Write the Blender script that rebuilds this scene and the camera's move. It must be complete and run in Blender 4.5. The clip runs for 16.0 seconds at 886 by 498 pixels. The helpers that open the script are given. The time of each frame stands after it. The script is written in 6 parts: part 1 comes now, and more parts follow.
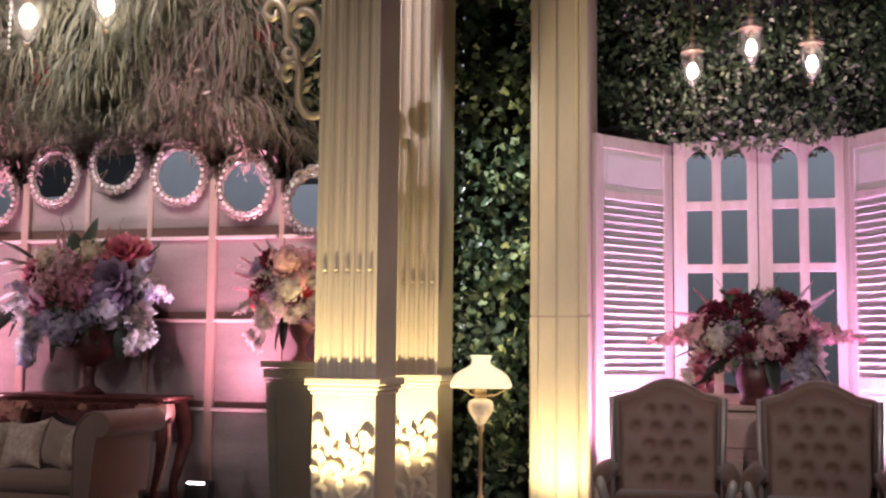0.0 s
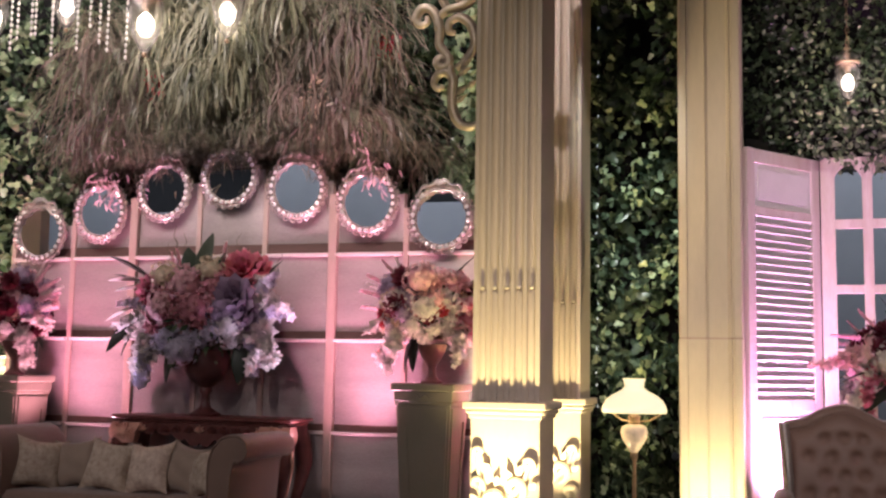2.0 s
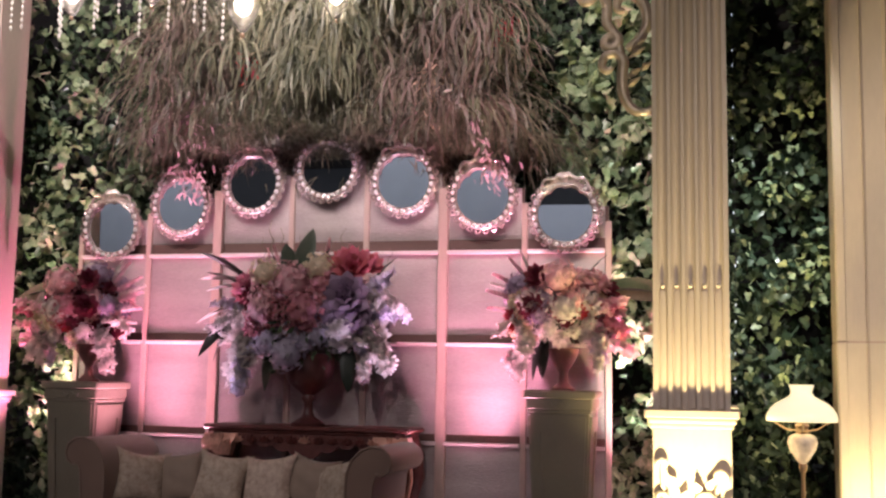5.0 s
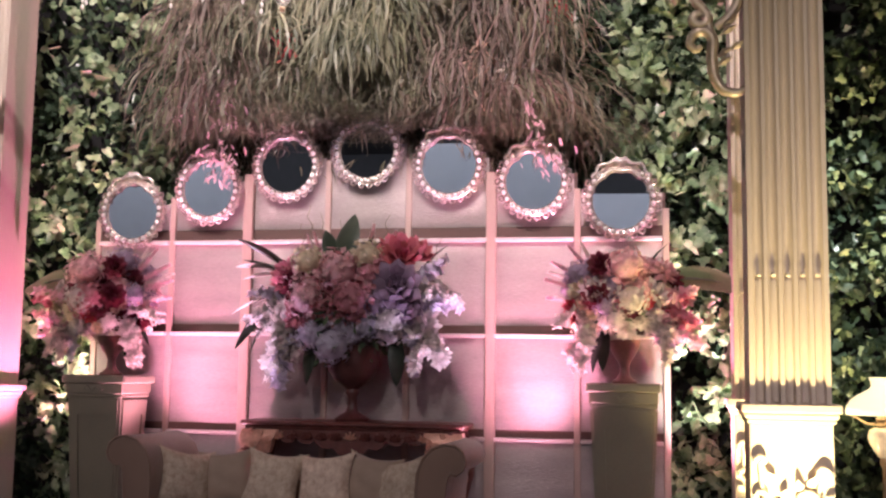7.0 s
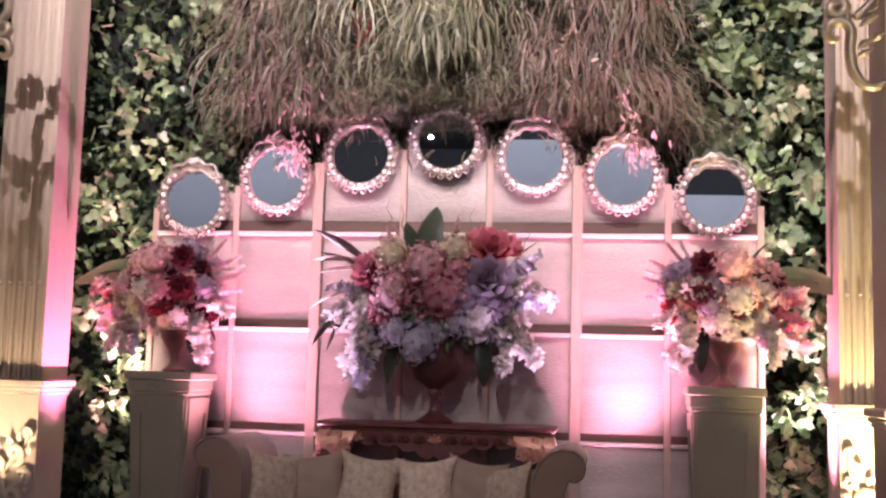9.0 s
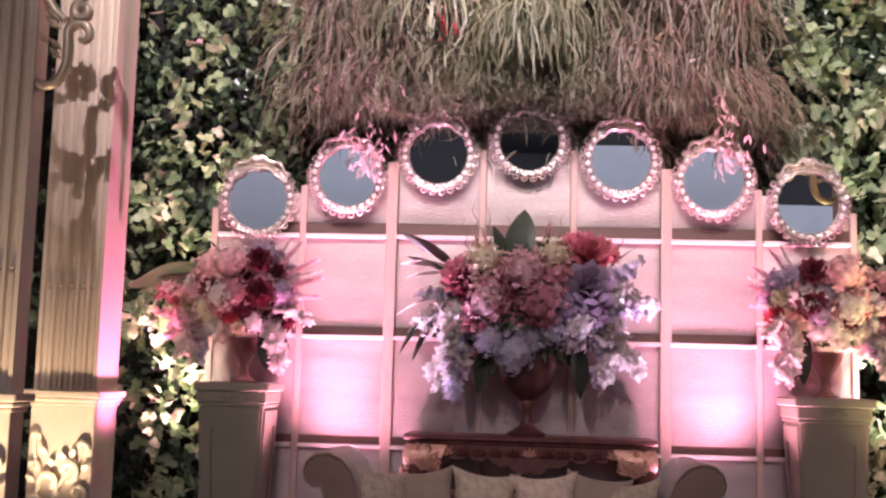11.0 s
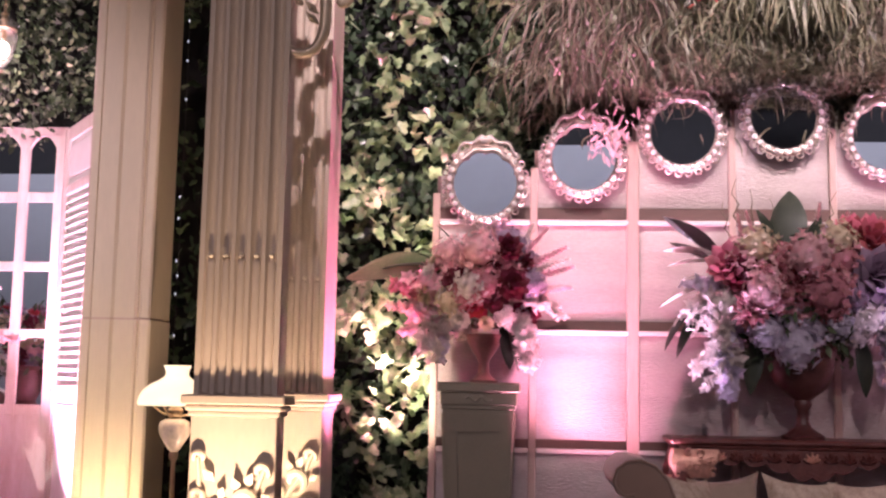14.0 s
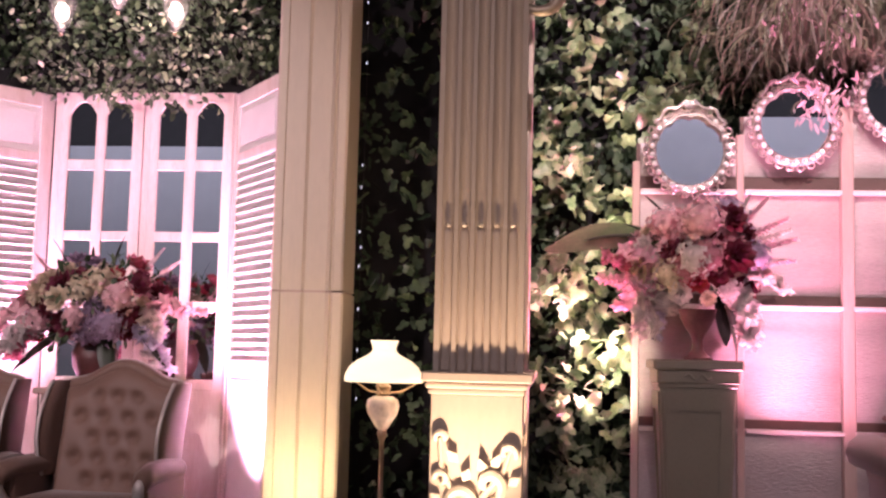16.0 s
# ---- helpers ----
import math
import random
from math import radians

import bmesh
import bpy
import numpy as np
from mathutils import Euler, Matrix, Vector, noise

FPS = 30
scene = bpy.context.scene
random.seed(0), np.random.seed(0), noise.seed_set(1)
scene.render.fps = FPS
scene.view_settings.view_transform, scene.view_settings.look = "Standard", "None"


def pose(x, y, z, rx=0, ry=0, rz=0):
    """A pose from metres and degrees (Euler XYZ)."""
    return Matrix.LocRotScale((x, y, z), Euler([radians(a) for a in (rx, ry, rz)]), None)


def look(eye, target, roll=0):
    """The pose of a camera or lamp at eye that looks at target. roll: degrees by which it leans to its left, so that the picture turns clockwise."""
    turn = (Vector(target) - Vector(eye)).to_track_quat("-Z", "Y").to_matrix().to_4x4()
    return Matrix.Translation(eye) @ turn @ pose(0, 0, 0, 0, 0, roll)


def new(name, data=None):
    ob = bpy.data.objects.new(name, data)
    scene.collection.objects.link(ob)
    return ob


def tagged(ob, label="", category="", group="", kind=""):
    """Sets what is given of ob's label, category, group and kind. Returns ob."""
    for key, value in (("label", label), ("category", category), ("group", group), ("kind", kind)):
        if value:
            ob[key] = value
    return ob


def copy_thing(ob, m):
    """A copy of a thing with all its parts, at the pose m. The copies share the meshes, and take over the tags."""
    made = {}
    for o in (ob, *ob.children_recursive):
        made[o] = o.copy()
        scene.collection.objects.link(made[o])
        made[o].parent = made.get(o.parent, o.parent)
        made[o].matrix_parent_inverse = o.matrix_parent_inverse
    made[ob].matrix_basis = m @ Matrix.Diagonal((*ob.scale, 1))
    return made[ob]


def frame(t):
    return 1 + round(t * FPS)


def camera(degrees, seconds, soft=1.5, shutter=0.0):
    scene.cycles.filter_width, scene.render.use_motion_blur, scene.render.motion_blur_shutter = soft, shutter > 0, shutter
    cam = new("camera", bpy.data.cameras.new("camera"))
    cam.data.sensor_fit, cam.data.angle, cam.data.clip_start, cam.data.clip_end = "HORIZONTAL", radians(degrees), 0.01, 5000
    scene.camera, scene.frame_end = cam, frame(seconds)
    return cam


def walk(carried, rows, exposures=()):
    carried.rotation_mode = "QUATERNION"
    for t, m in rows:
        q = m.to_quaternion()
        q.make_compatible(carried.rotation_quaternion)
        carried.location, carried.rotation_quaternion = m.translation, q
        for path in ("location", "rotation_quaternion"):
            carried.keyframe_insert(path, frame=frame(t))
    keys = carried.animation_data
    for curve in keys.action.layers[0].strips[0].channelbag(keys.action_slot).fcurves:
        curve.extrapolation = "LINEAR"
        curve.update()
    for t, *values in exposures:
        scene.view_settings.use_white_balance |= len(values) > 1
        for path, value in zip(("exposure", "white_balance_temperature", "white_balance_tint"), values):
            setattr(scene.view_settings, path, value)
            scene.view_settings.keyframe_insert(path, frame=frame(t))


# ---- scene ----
cam = camera(43.8, 16.0, soft=2.4)
METRES, EYE, TILT, LEAN, TURN = 8.0, 1.3, 0.0, 0.0, 17.0
ROWS = [
    (0.0, 0.0, 0.0, 0.0, -0.05, 5.19, -0.58),
    (0.5, -0.0206, 0.0088, -0.0023, 0.42, 5.43, -0.58),
    (1.0, -0.0475, 0.0242, -0.0031, 0.78, 5.73, -0.66),
    (1.5, -0.0753, 0.0337, -0.0031, 0.92, 6.03, -0.81),
    (2.0, -0.1102, 0.0409, -0.001, 0.64, 6.3, -0.96),
    (2.5, -0.1311, 0.0494, -0.002, 0.91, 6.68, -1.2),
    (3.0, -0.1569, 0.0641, -0.0033, 0.85, 6.97, -1.33),
    (3.5, -0.1839, 0.0757, -0.004, 0.36, 6.97, -1.31),
    (4.0, -0.2156, 0.0874, -0.0058, -0.54, 6.95, -1.22),
    (6.5, -0.3373, 0.1487, -0.006, -4.83, 6.45, -0.76),
    (7.0, -0.364, 0.1611, -0.005, -5.69, 6.34, -0.82),
    (7.5, -0.398, 0.1716, -0.0074, -7.01, 6.45, -0.9),
    (8.0, -0.4234, 0.1813, -0.0064, -7.48, 6.33, -0.98),
    (8.5, -0.4444, 0.196, -0.0068, -7.79, 6.3, -1.26),
    (9.0, -0.4692, 0.2142, -0.006, -8.3, 6.32, -1.53),
    (11.5, -0.6292, 0.2936, -0.0046, -13.48, 6.75, -1.49),
    (12.0, -0.6521, 0.309, -0.0072, -13.02, 6.87, -1.42),
    (12.5, -0.678, 0.3336, -0.0064, -12.91, 6.74, -1.31),
    (13.0, -0.7013, 0.3563, -0.0098, -12.47, 6.92, -1.25),
    (13.5, -0.7411, 0.3783, -0.0112, -13.45, 6.94, -1.09),
    (14.0, -0.7617, 0.3951, -0.0122, -12.8, 6.85, -1.08),
    (14.5, -0.7861, 0.4139, -0.011, -12.49, 6.62, -1.09),
    (15.0, -0.8158, 0.4304, -0.013, -12.22, 6.36, -1.24),
    (15.5, -0.8525, 0.4435, -0.0123, -12.43, 5.87, -1.26),
    (16.0, -0.8784, 0.4577, -0.0134, -11.54, 5.5, -1.4),
]
walk(cam, [(t, pose(0, 0, EYE, TILT, LEAN, TURN) @ pose(METRES * x, METRES * y, METRES * z, 90 + pitch, roll, yaw)) for t, x, y, z, yaw, pitch, roll in ROWS],
     exposures=[(0.0, -0.02, 6080, 15), (4.0, -0.06, 6100, 16), (6.5, 0.2, 6080, 18), (9.0, 0.57, 6060, 21), (12.5, 0.6, 6150, 28), (16.0, 0.6, 6300, 36)])

# ---- light ----
world = bpy.data.worlds.new("hall_dark")
scene.world = world
world.use_nodes = True
world.node_tree.nodes["Background"].inputs[0].default_value = (0.55, 0.5, 0.5, 1)
world.node_tree.nodes["Background"].inputs[1].default_value = 0.02


def spot(eye, target, colour, power, cone=60, soft=0.6, radius=0.05):
    data = bpy.data.lights.new("stage_spot", "SPOT")
    data.color, data.energy = colour, power
    data.spot_size, data.spot_blend, data.shadow_soft_size = radians(cone), soft, radius
    ob = new("stage_spot", data)
    ob.matrix_world = look(eye, target)
    return ob


def area(eye, target, colour, power, sx, sy):
    data = bpy.data.lights.new("wall_wash_fill", "AREA")
    data.color, data.energy, data.shape, data.size, data.size_y = colour, power, "RECTANGLE", sx, sy
    ob = new("wall_wash_fill", data)
    ob.matrix_world = look(eye, target)
    return ob


CX = -5.32    # middle of the set
PX = -5.222   # middle of the panelled backdrop
TX, TY, TZ = -5.19, 7.62, 0.92   # console table
YELLOW, PINK, MAUVE, WARM = (1.0, 0.80, 0.35), (1.0, 0.40, 0.555), (1.0, 0.42, 0.88), (1.0, 0.86, 0.77)

# uplights on the columns, pilasters, backdrop and screens
UPLIGHTS = []
CANDLE, ROSE_LIGHT, ORCHID = (1.0, 0.75, 0.42), (1.0, 0.24, 0.48), (1.0, 0.50, 0.72)


def uplit(eye, target, colour, power, cone, soft=0.7):
    UPLIGHTS.append((eye, target))
    way = (Vector(target) - Vector(eye)).normalized()
    spot(Vector(eye) + Vector((0, 0, 0.13)) + way * 0.07, target, colour, power, cone, soft, 0.04)


for sx in (-1, 1):
    right = sx > 0
    uplit((CX + sx * 2.785, 5.79 if right else 5.88, 0), (CX + sx * 2.785, 6.27 if right else 6.37, 2.1), YELLOW if right else CANDLE, 340 if right else 105, 94, 1.0)
    uplit((CX + sx * 2.785, 7.05, 0), (CX + sx * 2.785, 7.53, 2.1), YELLOW if right else CANDLE, 280 if right else 85, 94, 1.0)
    uplit((CX + sx * 3.86, 7.12, 0), (CX + sx * 3.86, 7.62, 1.0), YELLOW, 100 if right else 36, 112, 1.0)
    uplit((TX + sx * 1.08, 7.14, 0.05), (TX + sx * 1.12, 7.86, 2.0), PINK, 165, 72, 1.0)
    uplit((TX + sx * 1.14, 7.38, 0), (TX + sx * 0.62, 7.36, 1.60), (0.90, 0.74, 1.0), 280, 34, 0.9)
    uplit((PX + sx * 1.26, 7.40, 0), (PX + sx * 1.34, 7.80, 2.7), PINK, 500, 56, 1.0)
    uplit((PX + sx * 2.20, 7.76, 0), (CX + sx * 2.585, 7.66, 2.5), ROSE_LIGHT, 620, 50, 0.9)
    uplit((PX + sx * 2.30, 7.46, 0), (PX + sx * 2.28, 8.20, 1.85), (0.92, 1.0, 0.82) if right else (1.0, 0.92, 0.62), 420, 40, 1.0)
for cx, colour, power in ((CX + 5.18, MAUVE, 440), (CX - 5.13, ORCHID, 580)):
    for sx in (-1, 1):
        uplit((cx + sx * 0.74, 7.60, 0), (cx + sx * 0.95, 8.0, 1.7), colour, power, 72, 0.9)
# spotlights high in the hall, aimed at the stage
for x, tx, tz, p, cone in ((1.4, 0.3, 2.2, 1350, 33), (-2.0, -1.6, 1.3, 700, 28), (-4.2, -4.7, 1.0, 420, 26), (-6.8, -5.9, 1.0, 420, 26), (-9.0, -8.6, 1.4, 260, 28), (-12.2, -10.9, 2.0, 1900, 31)):
    spot((x, -1.5, 5.9), (tx, 7.4, tz), WARM, p, cone, 0.9, 0.02)
# added fill spots, no lamps known there: columns, then fern, then right hedge strip
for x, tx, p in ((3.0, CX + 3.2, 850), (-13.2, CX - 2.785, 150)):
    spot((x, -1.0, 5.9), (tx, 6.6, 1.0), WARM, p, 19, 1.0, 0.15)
for x in (-6.6, -4.0):
    spot((x, 3.2, 6.2), (x, 8.1, 3.6), WARM, 1600, 48, 0.9, 0.012)
for x, p in ((CX + 3.3, 1700),):
    spot((x, 5.6, 6.4), (x, 8.2, 2.0), (0.95, 1.0, 0.90), p, 13, 0.9, 0.012)
# added strip lamp, no real fitting: faintly bluish wash on the far hall wall
area((CX, -5.6, 7.6), (CX, -8.7, 2.6), (0.95, 0.97, 1.0), 560, 32, 0.5)

# ---- materials ----
def material(name, base, rough=0.6, metal=0.0, vary=0.12, scale=6.0, fine=60.0, bump=0.15, random_tint=0.0,
             stretch=(1, 1, 1), emit=None, power=0.0, transmission=0.0, island=0.0, second=None, sheen=0.0, translucent=0.0, coat=0.0):
    m = bpy.data.materials.new(name)
    m.use_nodes = True
    n, l = m.node_tree.nodes, m.node_tree.links
    b = n["Principled BSDF"]
    b.inputs["Roughness"].default_value = rough
    b.inputs["Metallic"].default_value = metal
    b.inputs["Transmission Weight"].default_value = transmission
    b.inputs["Sheen Weight"].default_value = sheen
    b.inputs["Coat Weight"].default_value = coat
    co = n.new("ShaderNodeTexCoord")
    mp = n.new("ShaderNodeMapping")
    mp.inputs["Scale"].default_value = stretch
    l.new(co.outputs["Object"], mp.inputs["Vector"])
    big, small = n.new("ShaderNodeTexNoise"), n.new("ShaderNodeTexNoise")
    big.inputs["Scale"].default_value, big.inputs["Detail"].default_value = scale, 4
    small.inputs["Scale"].default_value, small.inputs["Detail"].default_value = fine, 5
    for t in (big, small):
        l.new(mp.outputs["Vector"], t.inputs["Vector"])
    mix = n.new("ShaderNodeMath")
    mix.operation = "MULTIPLY_ADD"
    l.new(small.outputs["Fac"], mix.inputs[0])
    mix.inputs[1].default_value = 0.5
    l.new(big.outputs["Fac"], mix.inputs[2])
    ramp = n.new("ShaderNodeMapRange")
    ramp.inputs["From Min"].default_value, ramp.inputs["From Max"].default_value = 0.45, 1.05
    ramp.inputs["To Min"].default_value, ramp.inputs["To Max"].default_value = 0.0, 1.0
    l.new(mix.outputs[0], ramp.inputs["Value"])
    col = n.new("ShaderNodeMix")
    col.data_type = "RGBA"
    lo = [c * (1 - vary) for c in base]
    hi = [min(1, c * (1 + vary)) for c in base]
    if second:
        lo, hi = base, second
    col.inputs["A"].default_value = (*lo, 1)
    col.inputs["B"].default_value = (*hi, 1)
    l.new(ramp.outputs[0], col.inputs["Factor"])
    out = col.outputs["Result"]
    if random_tint or island:
        hsv = n.new("ShaderNodeHueSaturation")
        if island:
            src = n.new("ShaderNodeNewGeometry").outputs["Random Per Island"]
        else:
            src = n.new("ShaderNodeObjectInfo").outputs["Random"]
        amount = island or random_tint
        r = n.new("ShaderNodeMapRange")
        r.inputs["To Min"].default_value, r.inputs["To Max"].default_value = 1 - amount, 1 + amount
        l.new(src, r.inputs["Value"])
        l.new(r.outputs[0], hsv.inputs["Value"])
        r2 = n.new("ShaderNodeMapRange")
        r2.inputs["To Min"].default_value, r2.inputs["To Max"].default_value = 0.5 + amount * 0.06, 0.5 - amount * 0.06
        l.new(src, r2.inputs["Value"])
        l.new(r2.outputs[0], hsv.inputs["Hue"])
        l.new(out, hsv.inputs["Color"])
        out = hsv.outputs["Color"]
    l.new(out, b.inputs["Base Color"])
    if bump:
        bp = n.new("ShaderNodeBump")
        bp.inputs["Strength"].default_value, bp.inputs["Distance"].default_value = bump, 0.01
        l.new(small.outputs["Fac"], bp.inputs["Height"])
        l.new(bp.outputs[0], b.inputs["Normal"])
    if emit:
        b.inputs["Emission Color"].default_value = (*emit, 1)
        b.inputs["Emission Strength"].default_value = power
    if translucent:
        tr = n.new("ShaderNodeBsdfTranslucent")
        l.new(out, tr.inputs["Color"])
        ms = n.new("ShaderNodeMixShader")
        ms.inputs[0].default_value = translucent
        l.new(b.outputs[0], ms.inputs[1])
        l.new(tr.outputs[0], ms.inputs[2])
        l.new(ms.outputs[0], n["Material Output"].inputs["Surface"])
    return m


CARPET = material("carpet", (0.10, 0.06, 0.05), 0.95, fine=300, bump=0.5)
BLACK_CLOTH = material("black_cloth", (0.012, 0.011, 0.012), 0.9, fine=200)
HALL_PAINT = material("hall_paint", (0.43, 0.455, 0.49), 0.7, vary=0.06, scale=1.5)
# near-black base colour stands for the unlit height of the hall
UNLIT_BLACK = material("unlit_black", (0.02, 0.02, 0.022), 0.9)
CREAM = material("cream_paint", (0.56, 0.47, 0.39), 0.5, vary=0.10, scale=2.5, fine=45, bump=0.12, stretch=(1, 1, 0.35))
GILT = material("antique_gilt_plaster", (0.52, 0.43, 0.32), 0.33, metal=0.45, vary=0.2, scale=18, bump=0.2)
CREAM_B = material("cream_plaster_ornament", (0.66, 0.58, 0.47), 0.5, vary=0.08, scale=9)
PILASTER = material("pilaster_paint", (0.53, 0.44, 0.35), 0.5, vary=0.10, scale=2.0, fine=40, bump=0.1, stretch=(1, 1, 0.3))
LINEN = material("padded_satin_cloth", (0.36, 0.295, 0.285), 0.40, metal=0.4, vary=0.26, scale=5, fine=150, bump=0.5, stretch=(0.2, 1, 1), sheen=0.2)
# paler than the battens: the uplights' bright line is put into the rail colour
RAIL = material("uplit_wood_rail", (0.64, 0.54, 0.52), 0.28, vary=0.08, scale=8)
BOARD = material("dark_brown_board", (0.13, 0.065, 0.055), 0.5, vary=0.2, scale=8, stretch=(0.2, 1, 1))
BATTEN = material("rosewood_batten", (0.42, 0.30, 0.26), 0.5, vary=0.15, scale=8, stretch=(1, 1, 0.15))
WHITEWASH = material("whitewashed_wood", (0.74, 0.68, 0.64), 0.55, second=(0.55, 0.43, 0.36), scale=5, fine=70, bump=0.15, stretch=(2, 2, 0.25))
WHITE_SLAT = material("white_painted_slat", (0.78, 0.74, 0.72), 0.5, vary=0.06, scale=6, random_tint=0.06)
MIRROR = material("mirror_glass", (0.80, 0.82, 0.84), 0.004, metal=1.0, vary=0.02, bump=0.0)
FRAME = material("silver_leaf_frame", (0.82, 0.70, 0.66), 0.20, metal=0.75, vary=0.2, scale=25, fine=120, bump=0.2)
PEARL = material("frame_pearl", (0.92, 0.84, 0.82), 0.12, metal=0.35, vary=0.08, scale=20)
STAND = material("grey_beige_paint", (0.24, 0.205, 0.15), 0.45, vary=0.10, scale=3, fine=60, bump=0.1)
UPHOLSTERY = material("taupe_velvet", (0.155, 0.085, 0.06), 0.5, vary=0.14, scale=7, fine=220, bump=0.3, sheen=0.25)
SOFA_CLOTH = material("sand_velvet", (0.27, 0.17, 0.125), 0.7, vary=0.10, scale=6, fine=240, bump=0.3, sheen=0.5)
CUSHION = material("embroidered_cushion_cloth", (0.74, 0.62, 0.50), 0.75, second=(0.40, 0.27, 0.20), scale=26, fine=90, bump=0.35, random_tint=0.14)
SILVER_WOOD = material("silver_painted_wood", (0.50, 0.46, 0.43), 0.35, metal=0.25, vary=0.15, scale=15)
MAHOGANY = material("carved_mahogany", (0.07, 0.018, 0.015), 0.45, second=(0.17, 0.05, 0.04), scale=12, fine=70, bump=0.4, coat=0.08)
TERRACOTTA = material("terracotta_urn", (0.085, 0.028, 0.026), 0.42, vary=0.3, scale=10, bump=0.3)
COPPER = material("gilded_carving", (0.66, 0.36, 0.27), 0.35, metal=0.4, vary=0.2, scale=40, bump=0.4)
BRASS = material("old_brass", (0.42, 0.30, 0.20), 0.35, metal=0.8, vary=0.15, scale=20)
PORCELAIN = material("painted_porcelain", (0.66, 0.55, 0.48), 0.2, vary=0.25, scale=18, bump=0.05)
IRON = material("black_iron", (0.03, 0.027, 0.025), 0.5, vary=0.2)
SHADE = material("opal_glass_shade", (0.85, 0.80, 0.62), 0.25, vary=0.03, bump=0.0, emit=(1.0, 0.86, 0.52), power=0.8)
BULB = material("lantern_bulb", (1, 0.9, 0.8), 0.4, bump=0.0, emit=(1.0, 0.82, 0.66), power=26.0)
LENS = material("lamp_lens", (0.9, 0.9, 0.9), 0.2, bump=0.0, emit=(1.0, 0.85, 0.92), power=8.0)
VASE = material("rose_brown_vase", (0.22, 0.10, 0.09), 0.4, vary=0.25, scale=12, bump=0.2)
GLASS = material("lantern_glass", (0.98, 0.97, 0.95), 0.20, bump=0.3, fine=90, transmission=1.0)
CRYSTAL = material("crystal_bead", (0.95, 0.90, 0.84), 0.08, bump=0.0, transmission=0.25)
LEAF = material("ivy_leaf", (0.045, 0.077, 0.047), 0.26, second=(0.105, 0.142, 0.09), scale=3, fine=40, bump=0.1, island=0.45, translucent=0.2)
LEAF_DARK = material("boxwood_leaf", (0.045, 0.08, 0.04), 0.30, second=(0.11, 0.15, 0.085), scale=3, fine=40, bump=0.1, island=0.5, translucent=0.2)
# pale colour holds both the variegation and the brightness of the uplights
LEAF_PALE = material("variegated_lit_leaf", (0.50, 0.55, 0.36), 0.34, second=(0.13, 0.23, 0.10), scale=14, fine=60, bump=0.1, island=0.35, translucent=0.25)
# reddish tone of fern and rose-brown strands takes in pink light from below
GRASS = material("hanging_fern", (0.038, 0.036, 0.022), 0.42, second=(0.28, 0.235, 0.165), scale=5, fine=40, bump=0.0, island=0.4, translucent=0.25)
TUFT = material("pale_grass_tuft", (0.075, 0.085, 0.048), 0.42, second=(0.29, 0.275, 0.175), scale=4, fine=40, bump=0.0, island=0.4, translucent=0.25)
ROSE_STRAND = material("rose_brown_strand", (0.12, 0.08, 0.065), 0.5, second=(0.25, 0.18, 0.15), scale=5, fine=40, bump=0.0, island=0.4, translucent=0.25)
BLADE = material("broad_leaf", (0.014, 0.024, 0.015), 0.45, second=(0.035, 0.045, 0.028), scale=6, bump=0.1, random_tint=0.3, translucent=0.15)
STEM = material("flower_stem", (0.10, 0.07, 0.04), 0.7)


def petal(name, a, b, glow=0.3):
    return material(name, a, 0.6, second=b, scale=18, fine=80, bump=0.1, island=0.25, translucent=glow)


P_WHITE = petal("white_petal", (0.80, 0.74, 0.70), (0.66, 0.58, 0.56), 0.5)
P_BLUSH = petal("blush_petal", (0.72, 0.36, 0.40), (0.78, 0.54, 0.54))
P_PINK = petal("pink_petal", (0.70, 0.16, 0.26), (0.62, 0.28, 0.34))
P_ROSE = petal("dusty_rose_petal", (0.48, 0.15, 0.20), (0.60, 0.30, 0.32))
P_RED = petal("red_petal", (0.45, 0.03, 0.05), (0.55, 0.08, 0.09))
P_CORAL = petal("coral_petal", (0.50, 0.07, 0.12), (0.52, 0.18, 0.20))
P_WINE = petal("wine_petal", (0.10, 0.012, 0.025), (0.18, 0.02, 0.04))
P_LILAC = petal("lilac_petal", (0.62, 0.55, 0.68), (0.74, 0.69, 0.78), 0.5)
P_FEATHER = petal("feathery_pink_petal", (0.84, 0.46, 0.58), (0.88, 0.66, 0.70), 0.5)
P_MAUVE = petal("mauve_petal", (0.28, 0.19, 0.29), (0.40, 0.30, 0.39))
P_CREAM = petal("cream_petal", (0.70, 0.60, 0.42), (0.62, 0.50, 0.36))
P_PEACH = petal("peach_petal", (0.66, 0.38, 0.28), (0.62, 0.46, 0.38))


